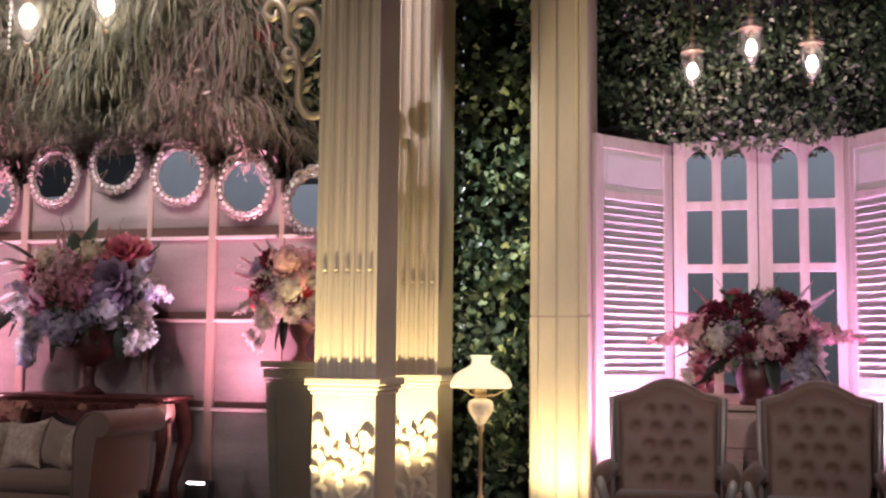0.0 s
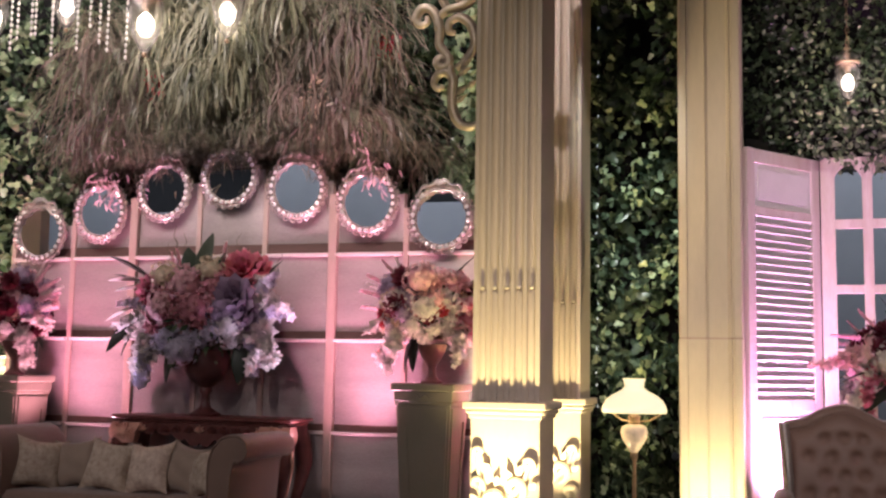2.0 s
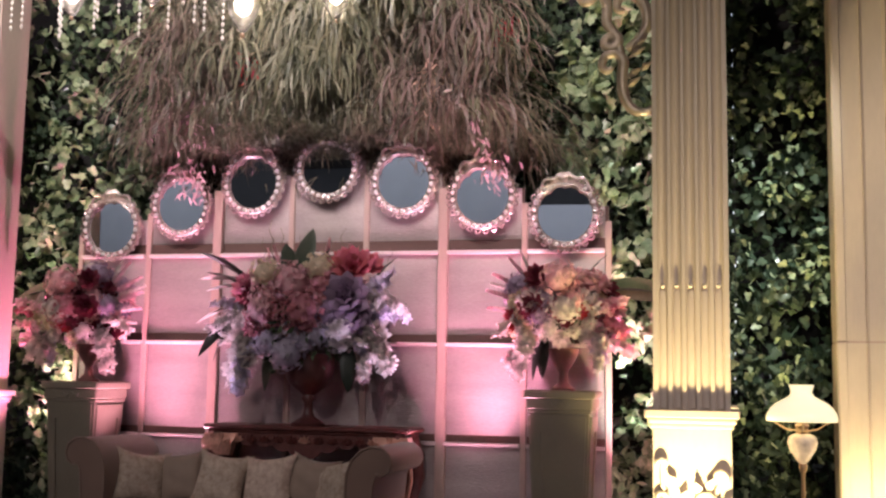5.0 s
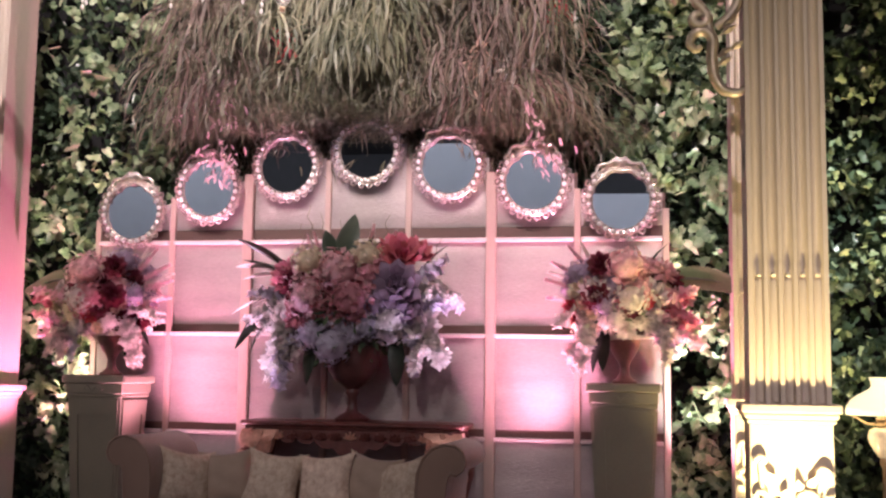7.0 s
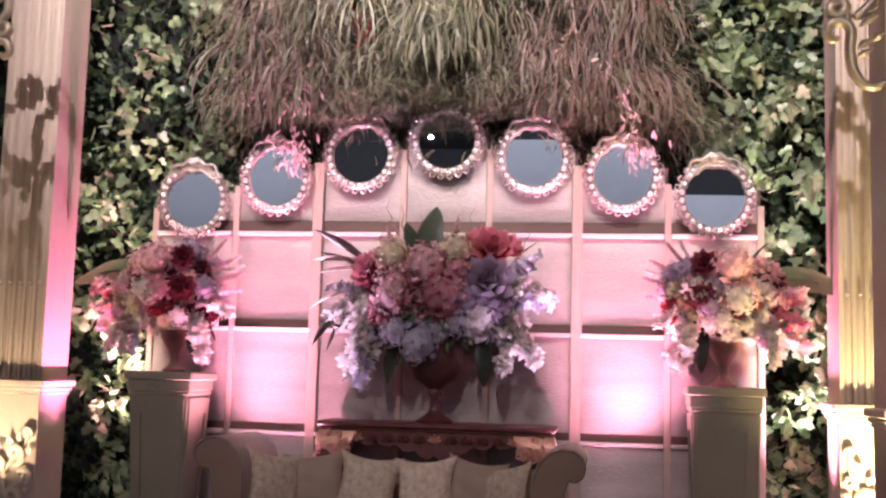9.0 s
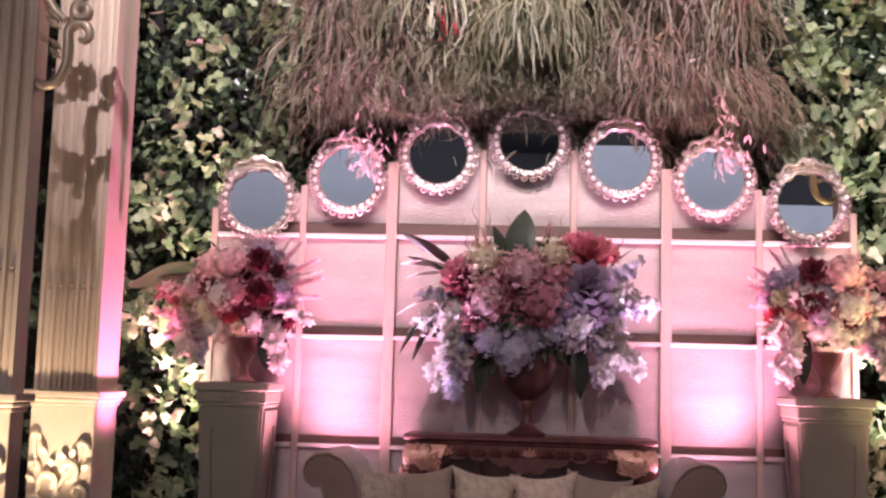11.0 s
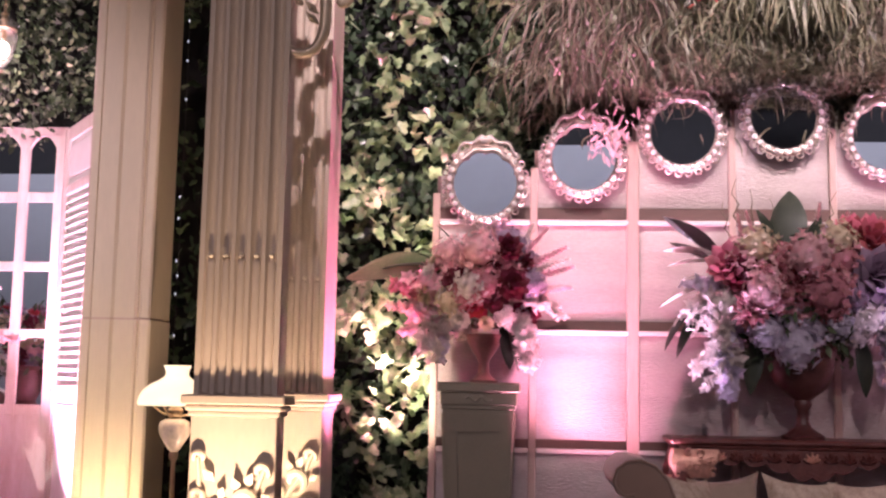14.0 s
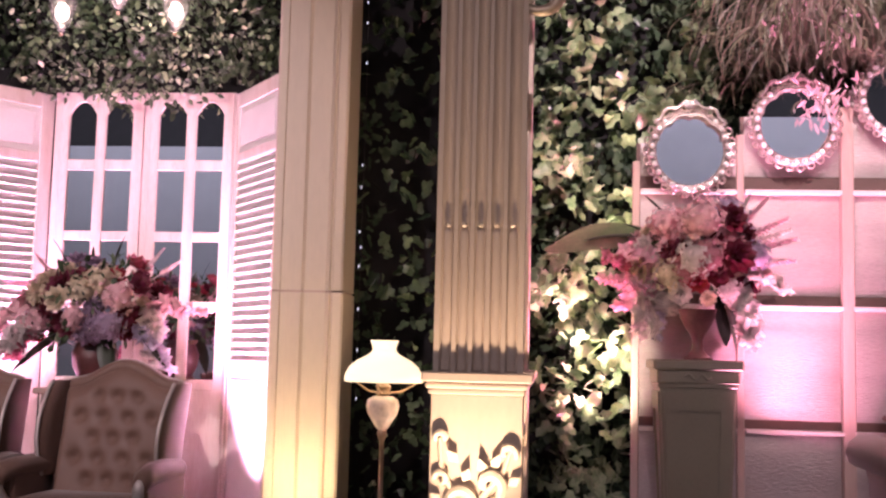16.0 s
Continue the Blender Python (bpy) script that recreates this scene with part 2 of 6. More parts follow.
# ---- mesh helpers ----
class Shape:
    """Gathers points and faces of one mesh."""

    def __init__(self):
        self.v, self.f = [], []

    def add(self, v, f, m=None):
        k = len(self.v)
        self.v += [tuple(m @ Vector(p)) for p in v] if m else [tuple(p) for p in v]
        self.f += [tuple(i + k for i in q) for q in f]
        return self

    def box(self, x0, x1, y0, y1, z0, z1, c=0.0, m=None):
        """A box with chamfered edges."""
        if not c:
            v = [(x, y, z) for z in (z0, z1) for y in (y0, y1) for x in (x0, x1)]
            f = [(0, 2, 3, 1), (4, 5, 7, 6), (0, 1, 5, 4), (2, 6, 7, 3), (0, 4, 6, 2), (1, 3, 7, 5)]
            return self.add(v, f, m)
        rings = []
        for z, k in ((z0, c), (z0 + c, 0), (z1 - c, 0), (z1, c)):
            a, b, p, q = x0 + k, x1 - k, y0 + k, y1 - k
            d = c if k == 0 else 0.0001
            rings.append([(a + d, p, z), (b - d, p, z), (b, p + d, z), (b, q - d, z), (b - d, q, z), (a + d, q, z), (a, q - d, z), (a, p + d, z)])
        return self.loft(rings, True, m)

    def loft(self, rings, caps=True, m=None, closed=True):
        n = len(rings[0])
        v = [p for r in rings for p in r]
        f = []
        for i in range(len(rings) - 1):
            for j in range(n if closed else n - 1):
                a, b = i * n + j, i * n + (j + 1) % n
                f.append((a, b, b + n, a + n))
        if caps and closed:
            f.append(tuple(range(n - 1, -1, -1)))
            f.append(tuple(range((len(rings) - 1) * n, len(rings) * n)))
        return self.add(v, f, m)

    def lathe(self, prof, n=24, m=None, sx=1.0, sy=1.0):
        rings = [[(max(r, 1e-4) * math.cos(2 * math.pi * j / n) * sx, max(r, 1e-4) * math.sin(2 * math.pi * j / n) * sy, z) for j in range(n)] for r, z in prof]
        return self.loft(rings, True, m)

    def tube(self, path, radius, n=8, m=None):
        """A round tube along a path; radius: one number or one for each point."""
        pts = [Vector(p) for p in path]
        rs = radius if isinstance(radius, (list, tuple)) else [radius] * len(pts)
        rings, side = [], None
        for i, p in enumerate(pts):
            d = (pts[min(i + 1, len(pts) - 1)] - pts[max(i - 1, 0)]).normalized()
            if side is None:
                side = d.orthogonal().normalized()
            side = (side - d * side.dot(d)).normalized()
            up = d.cross(side)
            rings.append([tuple(p + (side * math.cos(2 * math.pi * j / n) + up * math.sin(2 * math.pi * j / n)) * rs[i]) for j in range(n)])
        return self.loft(rings, True, m)

    def ball(self, c, r, n=10, k=6, sx=1, sy=1, sz=1):
        prof = [(math.sin(math.pi * i / k), -math.cos(math.pi * i / k)) for i in range(k + 1)]
        return self.lathe(prof, n, Matrix.Translation(c) @ Matrix.Diagonal((r * sx, r * sy, r * sz, 1)))

    def sheet(self, grid, m=None):
        """A surface through a grid of points."""
        n = len(grid[0])
        v = [p for r in grid for p in r]
        f = [(i * n + j, i * n + j + 1, (i + 1) * n + j + 1, (i + 1) * n + j) for i in range(len(grid) - 1) for j in range(n - 1)]
        return self.add(v, f, m)

    def mesh(self, name, mat, smooth=0.0):
        me = bpy.data.meshes.new(name)
        me.from_pydata(self.v, [], self.f)
        me.materials.append(mat)
        if smooth:
            me.shade_smooth()
            me.set_sharp_from_angle(angle=radians(smooth))
        me.update()
        return me


def part(name, shape, mat, parent=None, label="", smooth=0.0, m=None, bevel=0.0):
    """Links a shape as one mesh object under a thing or a part."""
    me = shape if isinstance(shape, bpy.types.Mesh) else shape.mesh(name, mat, smooth)
    ob = new(name, me)
    if m:
        ob.matrix_basis = m
    if parent:
        ob.parent = parent
    if label:
        ob["label"] = label
    if bevel:
        b = ob.modifiers.new("bevel", "BEVEL")
        b.width, b.segments, b.limit_method = bevel, 2, "ANGLE"
    return ob


def thing(name, at, label, category, group="", turn=0.0, kind=""):
    ob = new(name)
    ob.matrix_basis = pose(*at, 0, 0, turn)
    ob.empty_display_size = 0.1
    return tagged(ob, label, category, group, kind)


def wall(name, b, mat, label):
    ob = part(name, Shape().box(*b), mat)
    return tagged(ob, label, "wall", kind="structure")


# ---- the room ----
tagged(part("floor", Shape().box(-22, 12, -9, 8.9, -0.12, 0), CARPET), "dark brown carpet covering the low stage floor", "floor", kind="structure")
tagged(part("ceiling", Shape().box(-22, 12, -9, 8.9, 8.0, 8.15), UNLIT_BLACK), "unlit dark ceiling high over the hall", "ceiling", kind="structure")
wall("wall_north", (-22, 12, 8.62, 8.9, 0, 8.0), BLACK_CLOTH, "black cloth wall closing the stage behind the hedge")
wall("wall_east", (11.7, 12, -9, 8.62, 0, 8.0), BLACK_CLOTH, "black cloth side wall of the hall")
wall("wall_west", (-22, -21.7, -9, 8.62, 0, 8.0), BLACK_CLOTH, "black cloth side wall of the hall beyond the stage")
wall("wall_south", (-21.7, 11.7, -9, -8.7, 0, 5.75), HALL_PAINT, "plain grey-blue painted wall of the hall")
# added above the grey wall so the mirrors reflect darkness there
wall("wall_south_upper", (-21.7, 11.7, -9, -8.72, 5.752, 8.0), UNLIT_BLACK, "added upper hall wall, its lack of light put into near-black colour")


# ---- columns ----
def fluted_outline(w, d, n):
    """Section of a square shaft: n hollow flutes on the front, flat sides."""
    pitch = (w - 0.03) / n
    pts = [(-w / 2, d), (-w / 2, 0)]
    for i in range(n):
        a = -w / 2 + 0.015 + i * pitch
        for j in range(7):
            t = j / 6
            pts.append((a + pitch * (0.12 + 0.76 * t), 0.032 * math.sin(math.pi * t) ** 0.7 if 0 < j < 6 else 0.0))
    pts += [(w / 2, 0), (w / 2, d)]
    return pts


def applique(w):
    """A thick plaster spray of curling scrolls, leaves and buds."""
    s = Shape()
    def scroll(x, z, r, a0, turn, size, n=16):
        path = []
        for i in range(n + 1):
            t = i / n
            a = a0 + turn * t
            k = r * (1 - 0.75 * t)
            path.append((max(-w / 2 + 0.02, min(w / 2 - 0.02, x + k * math.cos(a))), -0.012 - 0.012 * math.sin(math.pi * t), z + k * math.sin(a)))
        s.tube(path, [size * (0.45 + 0.75 * math.sin(math.pi * (0.1 + 0.8 * i / n))) for i in range(n + 1)], 7)
    def stem(pts, size):
        out = []
        for i in range(len(pts) - 1):
            for j in range(6):
                t = j / 6
                out.append(tuple(pts[i][q] + (pts[i + 1][q] - pts[i][q]) * t for q in range(2)))
        out.append(pts[-1])
        s.tube([(x, -0.014, z) for x, z in out], [size * (1.1 - 0.6 * i / len(out)) for i in range(len(out))], 7)
    stem([(0.0, 0.05), (0.03, 0.20), (-0.02, 0.34), (0.04, 0.46), (0.12, 0.55), (0.16, 0.66)], 0.020)
    stem([(0.0, 0.10), (-0.09, 0.22), (-0.13, 0.36), (-0.10, 0.46), (-0.15, 0.58), (-0.16, 0.70)], 0.018)
    stem([(0.02, 0.25), (0.12, 0.32), (0.15, 0.42)], 0.016)
    for x, z, r, a0, turn, size in ((0.06, 0.50, 0.075, -1.6, 5.6, 0.022), (-0.05, 0.42, 0.075, 3.6, -5.4, 0.022), (0.13, 0.36, 0.06, -1.2, 5.2, 0.018), (-0.13, 0.30, 0.06, 4.2, -5.4, 0.018),
                                    (0.06, 0.22, 0.07, -1.4, 5.6, 0.020), (-0.06, 0.16, 0.07, 4.4, -5.6, 0.020), (0.14, 0.12, 0.055, -1.4, 5.4, 0.017), (-0.15, 0.52, 0.04, 3.2, -5.0, 0.014), (0.14, 0.64, 0.045, -0.6, 4.6, 0.015), (-0.15, 0.70, 0.035, 3.6, -4.6, 0.013)):
        scroll(x, z, r, a0, turn, size)
    for x, z, a, l in ((0.09, 0.60, 0.5, 0.09), (0.17, 0.52, 0.9, 0.07), (-0.10, 0.62, -0.7, 0.08), (-0.17, 0.44, -0.8, 0.07), (0.0, 0.36, 0.2, 0.09), (0.16, 0.26, 0.9, 0.07), (-0.15, 0.20, -0.9, 0.08), (0.03, 0.58, -0.3, 0.08), (-0.04, 0.54, 0.4, 0.07)):
        m = Matrix.Translation((x, -0.02, z)) @ Matrix.Rotation(a, 4, "Y") @ Matrix.Rotation(0.3, 4, "X")
        s.add([(0, 0, -l * 0.5), (0.024, -0.012, 0), (0, -0.024, 0.005), (-0.024, -0.012, 0), (0, -0.016, l * 0.6), (0, 0.008, 0)],
              [(0, 1, 2), (0, 2, 3), (1, 4, 2), (2, 4, 3), (0, 5, 1), (0, 3, 5), (1, 5, 4), (3, 4, 5)], m)
    return s


def fluted_column(at, label, d=0.37):
    w = 0.40
    col = thing("fluted_column", at, label, "column", "columns of the stage front")
    s = Shape()
    sec = fluted_outline(w, d, 5)
    s.loft([[(x, y, z) for x, y in sec] for z in (1.12, 2.0, 3.0, 4.35)], True)
    part("shaft", s, CREAM, col, "fluted cream-painted shaft", 35)
    pitch = (w - 0.03) / 5
    for i in range(5):
        c = Shape()
        x = -w / 2 + 0.015 + (i + 0.5) * pitch
        rings = []
        for z, k in ((1.13, 1), (1.40, 1), (1.745, 1), (1.757, 0.9), (1.766, 0.65), (1.77, 0.2)):
            rings.append([(x + 0.021 * k * math.cos(a), 0.028 - 0.018 * k * math.sin(a), z) for a in [math.pi * j / 6 for j in range(7)]] + [(x, 0.0305, z)])
        c.loft(rings, True)
        part("cable", c, CREAM, col, "", 50)
        part("bead", Shape().ball((x, 0.010, 1.782), 0.014, 8, 6), CREAM_B, col, "", 70)
    p = Shape().box(-0.205, 0.205, -0.005, d + 0.005, 0.14, 1.02, 0.004)
    part("pedestal", p, CREAM, col)
    p = Shape().box(-0.25, 0.25, -0.05, d + 0.05, 0, 0.10, 0.006).box(-0.228, 0.228, -0.028, d + 0.028, 0.10, 0.142, 0.012)
    part("plinth", p, CREAM, col, "", 30)
    p = Shape().box(-0.218, 0.218, -0.018, d + 0.018, 1.02, 1.045, 0.006).box(-0.232, 0.232, -0.032, d + 0.032, 1.045, 1.075, 0.010).box(-0.247, 0.247, -0.047, d + 0.047, 1.075, 1.12, 0.007)
    part("cap", p, CREAM, col, "moulded cap", 30)
    part("applique", applique(0.40), CREAM_B, col, "raised plaster flower spray", 50, pose(0, -0.005, 0.13))
    return col


FRONT_Y, BACK_Y = 6.27, 7.53
col = fluted_column((CX + 2.785, FRONT_Y, 0), "cream fluted square column on a pedestal with plaster flowers")
for x, y in ((CX + 2.785, BACK_Y), (CX - 2.785, BACK_Y)):
    copy_thing(col, pose(x, y, 0))
fluted_column((CX - 2.785, FRONT_Y + 0.10, 0), "shallow cream fluted column on a pedestal with plaster flowers", 0.15)


def scroll_bracket(at, side):
    """A carved S-scroll that springs from a column towards the middle."""
    ob = thing("scroll_bracket", at, "carved antique gilt scroll bracket fixed to a column", "bracket", "scroll brackets")
    def curl(cx, cz, r, a0, turns, shrink, flip):
        out = []
        n = int(26 * turns)
        for i in range(n + 1):
            t = i / n
            a = a0 + flip * 2 * math.pi * turns * t
            k = r * (1 - shrink * t)
            out.append((side * (cx + k * math.cos(a)), 0, cz + k * math.sin(a)))
        return out
    def smooth(pts):
        """Rounds a run of points by a spline through them."""
        p = [pts[0]] + list(pts) + [pts[-1]]
        out = []
        for i in range(1, len(p) - 2):
            for j in range(5):
                t = j / 5
                out.append(tuple(0.5 * (2 * p[i][q] + (p[i + 1][q] - p[i - 1][q]) * t + (2 * p[i - 1][q] - 5 * p[i][q] + 4 * p[i + 1][q] - p[i + 2][q]) * t * t
                                        + (3 * p[i][q] - p[i - 1][q] - 3 * p[i + 1][q] + p[i + 2][q]) * t ** 3) for q in range(2)))
        out.append(pts[-1])
        return [(side * x, 0, z) for x, z in out]

    arms = [
        smooth(((-0.01, 0.03), (0.045, 0.01), (0.11, 0.03), (0.155, 0.11), (0.165, 0.22), (0.16, 0.31), (0.20, 0.355), (0.255, 0.345), (0.28, 0.29), (0.25, 0.255), (0.22, 0.275))),
        curl(0.23, 0.425, 0.052, math.pi / 2, 1.3, 0.7, 1),
        smooth(((0.14, 0.375), (0.066, 0.44), (0.024, 0.53), (0.05, 0.64), (0.12, 0.695), (0.185, 0.67), (0.19, 0.61), (0.15, 0.60))),
        smooth(((0.17, 0.34), (0.20, 0.46), (0.25, 0.53), (0.25, 0.63), (0.272, 0.71), (0.31, 0.76), (0.37, 0.77), (0.405, 0.71), (0.375, 0.665), (0.33, 0.68), (0.335, 0.72))),
        smooth(((0.26, 0.70), (0.20, 0.75), (0.10, 0.77), (0.03, 0.84), (0.01, 0.96), (0.06, 1.06), (0.15, 1.08))),
        curl(0.16, 1.15, 0.07, -math.pi / 2, 1.3, 0.7, 1),
        smooth(((0.20, 0.75), (0.24, 0.84), (0.22, 0.93), (0.26, 1.02), (0.34, 1.04))),
        curl(0.345, 1.12, 0.08, -math.pi / 2, 1.3, 0.7, 1),
    ]
    for k, path in enumerate(arms):
        n = len(path)
        rs = [0.026 * (0.45 + 0.75 * math.sin(math.pi * min(1, 0.15 + 0.85 * i / n)) ** 0.8) for i in range(n)]
        part("scroll", Shape().tube(path, rs, 8), GILT, ob, "", 60)
    for x, z, a, l in ((0.13, 0.32, -1.0, 0.12), (0.14, 0.20, -0.9, 0.11), (0.14, 0.15, -0.9, 0.10), (0.06, 0.24, -0.8, 0.08), (0.12, 0.36, -0.9, 0.12), (0.24, 0.60, 0.5, 0.09), (0.10, 0.76, 0.6, 0.11), (0.03, 0.90, -0.4, 0.12)):
        m = Matrix.Translation((side * x, -0.012, z)) @ Matrix.Rotation(side * a, 4, "Y")
        s = Shape().add([(0, 0, 0), (0.022, -0.012, l * 0.45), (0, -0.026, l * 0.5), (-0.022, -0.012, l * 0.45), (0.008, -0.02, l), (0, 0.014, l * 0.4)],
              [(0, 1, 2), (0, 2, 3), (1, 4, 2), (2, 4, 3), (0, 5, 1), (0, 3, 5), (1, 5, 4), (3, 4, 5)], m)
        part("acanthus_leaf", s, GILT, ob)
    return ob


scroll_bracket((CX + 2.585, FRONT_Y + 0.04, 2.745), -1)
scroll_bracket((CX - 2.585, FRONT_Y + 0.14, 2.77), 1)


def pilaster(at):
    ob = thing("pilaster", at, "yellow-lit cream panelled pilaster with a joint at chest height", "pilaster", "pilasters beside the folding screens")
    for nm, z0, z1, g in (("upper_shaft", 1.542, 4.35, 0.0), ("lower_shaft", 0.16, 1.530, 0.003)):
        w, d = 0.21 + g, 0.36 + g
        s = Shape()
        sec = [(-w, d), (-w, 0.012 - g), (-w + 0.012, -g), (-0.155, -g), (-0.15, 0.012), (-0.035, 0.012), (-0.03, -g), (-0.02, 0.008), (-0.012, 0.014),
               (0.11, 0.014), (0.118, 0.006), (0.13, -g), (0.14, 0.010), (0.155, -g), (w - 0.012, -g), (w, 0.012 - g), (w, d)]
        s.loft([[(x, y, z) for x, y in sec] for z in (z0, z1)], True)
        part(nm, s, PILASTER, ob, "", 30)
    part("joint", Shape().box(-0.204, 0.204, 0.016, 0.354, 1.526, 1.546), BATTEN, ob, "dark recessed joint")
    part("base", Shape().box(-0.25, 0.25, -0.04, 0.40, 0, 0.10, 0.008).box(-0.235, 0.235, -0.025, 0.385, 0.1, 0.158, 0.016), PILASTER, ob, "", 30)
    return ob


pil = pilaster((CX + 3.85, 7.60, 0))
copy_thing(pil, pose(CX - 3.85, 7.60, 0))

# ---- panelled backdrop with its mirrors ----
PANEL_Y = 7.88
MIRROR_Z = (2.397, 2.558, 2.715, 2.811, 2.692, 2.569, 2.425)
STEP = 0.593
backdrop = thing("panelled_backdrop", (PX, PANEL_Y, 0), "stepped backdrop screen of padded satin fields between rosewood battens", "screen")
EDGES = [-3.5 * STEP + i * STEP for i in range(8)]
for i in range(7):
    x0, x1, top = EDGES[i], EDGES[i + 1], MIRROR_Z[i] + 0.06
    part("board", Shape().box(x0 + 0.002, x1 - 0.002, 0.02, 0.06, 0.0, top), BOARD, backdrop)
    # upper fields start above their rail, leaving a strip of dark board bare
    for z0, z1 in ((0.10, 0.794), (0.872, 1.494), (1.578, 2.157), (2.262, top)):
        if z1 - z0 < 0.05:
            continue
        c = Shape()
        g = []
        for a in range(9):
            row = []
            for b in range(9):
                u, v = a / 8, b / 8
                e = min(min(u, 1 - u), min(v, 1 - v))
                row.append((x0 + 0.023 + (x1 - x0 - 0.046) * v, 0.0155 - 0.010 * min(1, e * 14) ** 0.6, z0 + (z1 - z0) * u))
            g.append(row)
        c.sheet(g)
        part("padded_field", c, LINEN, backdrop, "", 60)
    for z in (0.79, 1.49, 2.153):
        part("rail", Shape().box(x0 + 0.024, x1 - 0.024, -0.030, 0.0195, z + 0.004, z + 0.030, 0.004), RAIL, backdrop)
for i, x in enumerate(EDGES):
    top = max(MIRROR_Z[max(0, i - 1)], MIRROR_Z[min(6, i)]) - 0.05
    big = i in (2, 5)
    w = 0.036 if big else 0.022
    part("post", Shape().box(x - w, x + w, -0.030 if big else -0.002, 0.0195, 0.0, top, 0.005), BATTEN, backdrop)


def round_mirror():
    ob = thing("round_mirror", (0, 0, 0), "round mirror in an ornate silvered shell frame on the backdrop", "mirror", "mirrors in an arc over the backdrop")
    n = 48
    prof = [(0.190, -0.004), (0.196, -0.020), (0.203, -0.024), (0.208, -0.014), (0.224, -0.014), (0.230, -0.022), (0.238, -0.018), (0.242, 0.012), (0.19, 0.012)]
    rings = [[(r * math.cos(2 * math.pi * j / n), y, r * 1.03 * math.sin(2 * math.pi * j / n)) for j in range(n)] for r, y in prof]
    part("frame", Shape().loft(rings, False), FRAME, ob, "", 60)
    g = Shape().loft([[(0.194 * k * math.cos(2 * math.pi * j / n), -0.003, 0.200 * k * math.sin(2 * math.pi * j / n)) for j in range(n)] for k in (1.0, 0.02)], False)
    g.add([(0.194 * 0.02 * math.cos(2 * math.pi * j / n), -0.003, 0.2 * 0.02 * math.sin(2 * math.pi * j / n)) for j in range(n)], [tuple(range(n))])
    part("glass", g, MIRROR, ob, "mirror glass")
    k = 26
    pearl = Shape().ball((0, 0, 0), 0.0165, 8, 6, 1, 0.8, 1).mesh("pearl", PEARL, 80)
    for j in range(k):
        a = 2 * math.pi * (j + 0.5) / k
        if 0.33 * math.pi < a < 0.67 * math.pi:
            continue
        part("pearl", pearl, PEARL, ob, "", 0, pose(0.216 * math.cos(a), -0.030, 0.222 * math.sin(a)))
    loop = Shape().tube([(0.020 * math.cos(q), -0.006 * math.cos(q) ** 2, 0.015 * math.sin(q)) for q in [2 * math.pi * j / 9 for j in range(10)]], 0.0065, 5).mesh("border_loop", FRAME, 70)
    for j in range(26):
        a = 2 * math.pi * j / 26
        part("border_loop", loop, FRAME, ob, "", 0, Matrix.Translation((0.249 * math.cos(a), -0.008, 0.257 * math.sin(a))) @ Matrix.Rotation(math.pi / 2 - a, 4, "Y"))
    wave = []
    for i in range(41):
        a = math.pi * (0.10 + 0.80 * i / 40)
        r = 0.186 + 0.016 * abs(math.sin(math.pi * 4 * i / 40)) ** 0.7
        wave.append((r * math.cos(a), -0.026, r * 1.04 * math.sin(a)))
    part("inner_scroll", Shape().tube(wave, [0.012 if 3 < i < 37 else 0.006 for i in range(41)], 8), FRAME, ob, "wavy inner moulding", 70)
    c = Shape()
    for sx in (-1, 1):
        path = []
        for i in range(22):
            t = i / 21
            a = math.pi / 2 - sx * (0.06 + 0.72 * t)
            r = 0.268 + 0.012 * math.cos(3 * math.pi * t) - 0.010 * t
            path.append((r * math.cos(a), -0.022, r * 1.02 * math.sin(a)))
        tip = path[-1]
        path += [(tip[0] + sx * 0.018 * math.sin(q), -0.024, tip[2] - 0.018 * (1 - math.cos(q))) for q in [0.5 * i for i in range(1, 9)]]
        c.tube(path, [0.017 - 0.009 * i / len(path) for i in range(len(path))], 7)
    for j in range(7):
        a = math.pi * (0.28 + 0.44 * j / 6)
        part("crest_flute", Shape().tube([(0.02 * math.cos(a), -0.026, 0.238), (0.05 * math.cos(a), -0.034, 0.238 + 0.03 * math.sin(a)), (0.062 * math.cos(a), -0.020, 0.238 + 0.052 * math.sin(a))], [0.006, 0.014, 0.008], 6), FRAME, ob, "", 60)
    part("crest", c, FRAME, ob, "scrolled crest", 60)
    return ob


TILTS = ((1.2, 1.5), (0.8, -0.5), (-0.8, -1.5), (-3.0, 0.5), (1.0, 1.0), (1.0, -1.0), (-1.0, 2.0))
mirror = round_mirror()
for i in range(7):
    at = pose(PX + (i - 3) * STEP, PANEL_Y - 0.055, MIRROR_Z[i], TILTS[i][0], 0, TILTS[i][1])
    if i == 0:
        mirror.matrix_basis = at
    else:
        copy_thing(mirror, at)


# ---- folding screens of the side bays ----
def arch(x0, x1, z0, z1, rise, n=8):
    """Outline of a pane with an arched head."""
    pts = [(x0, z0), (x1, z0), (x1, z1 - rise)]
    pts += [(x1 + (x0 - x1) * (i / n), z1 - rise + rise * math.sin(math.pi * i / n) ** 0.8) for i in range(1, n)]
    return pts + [(x0, z1 - rise)]


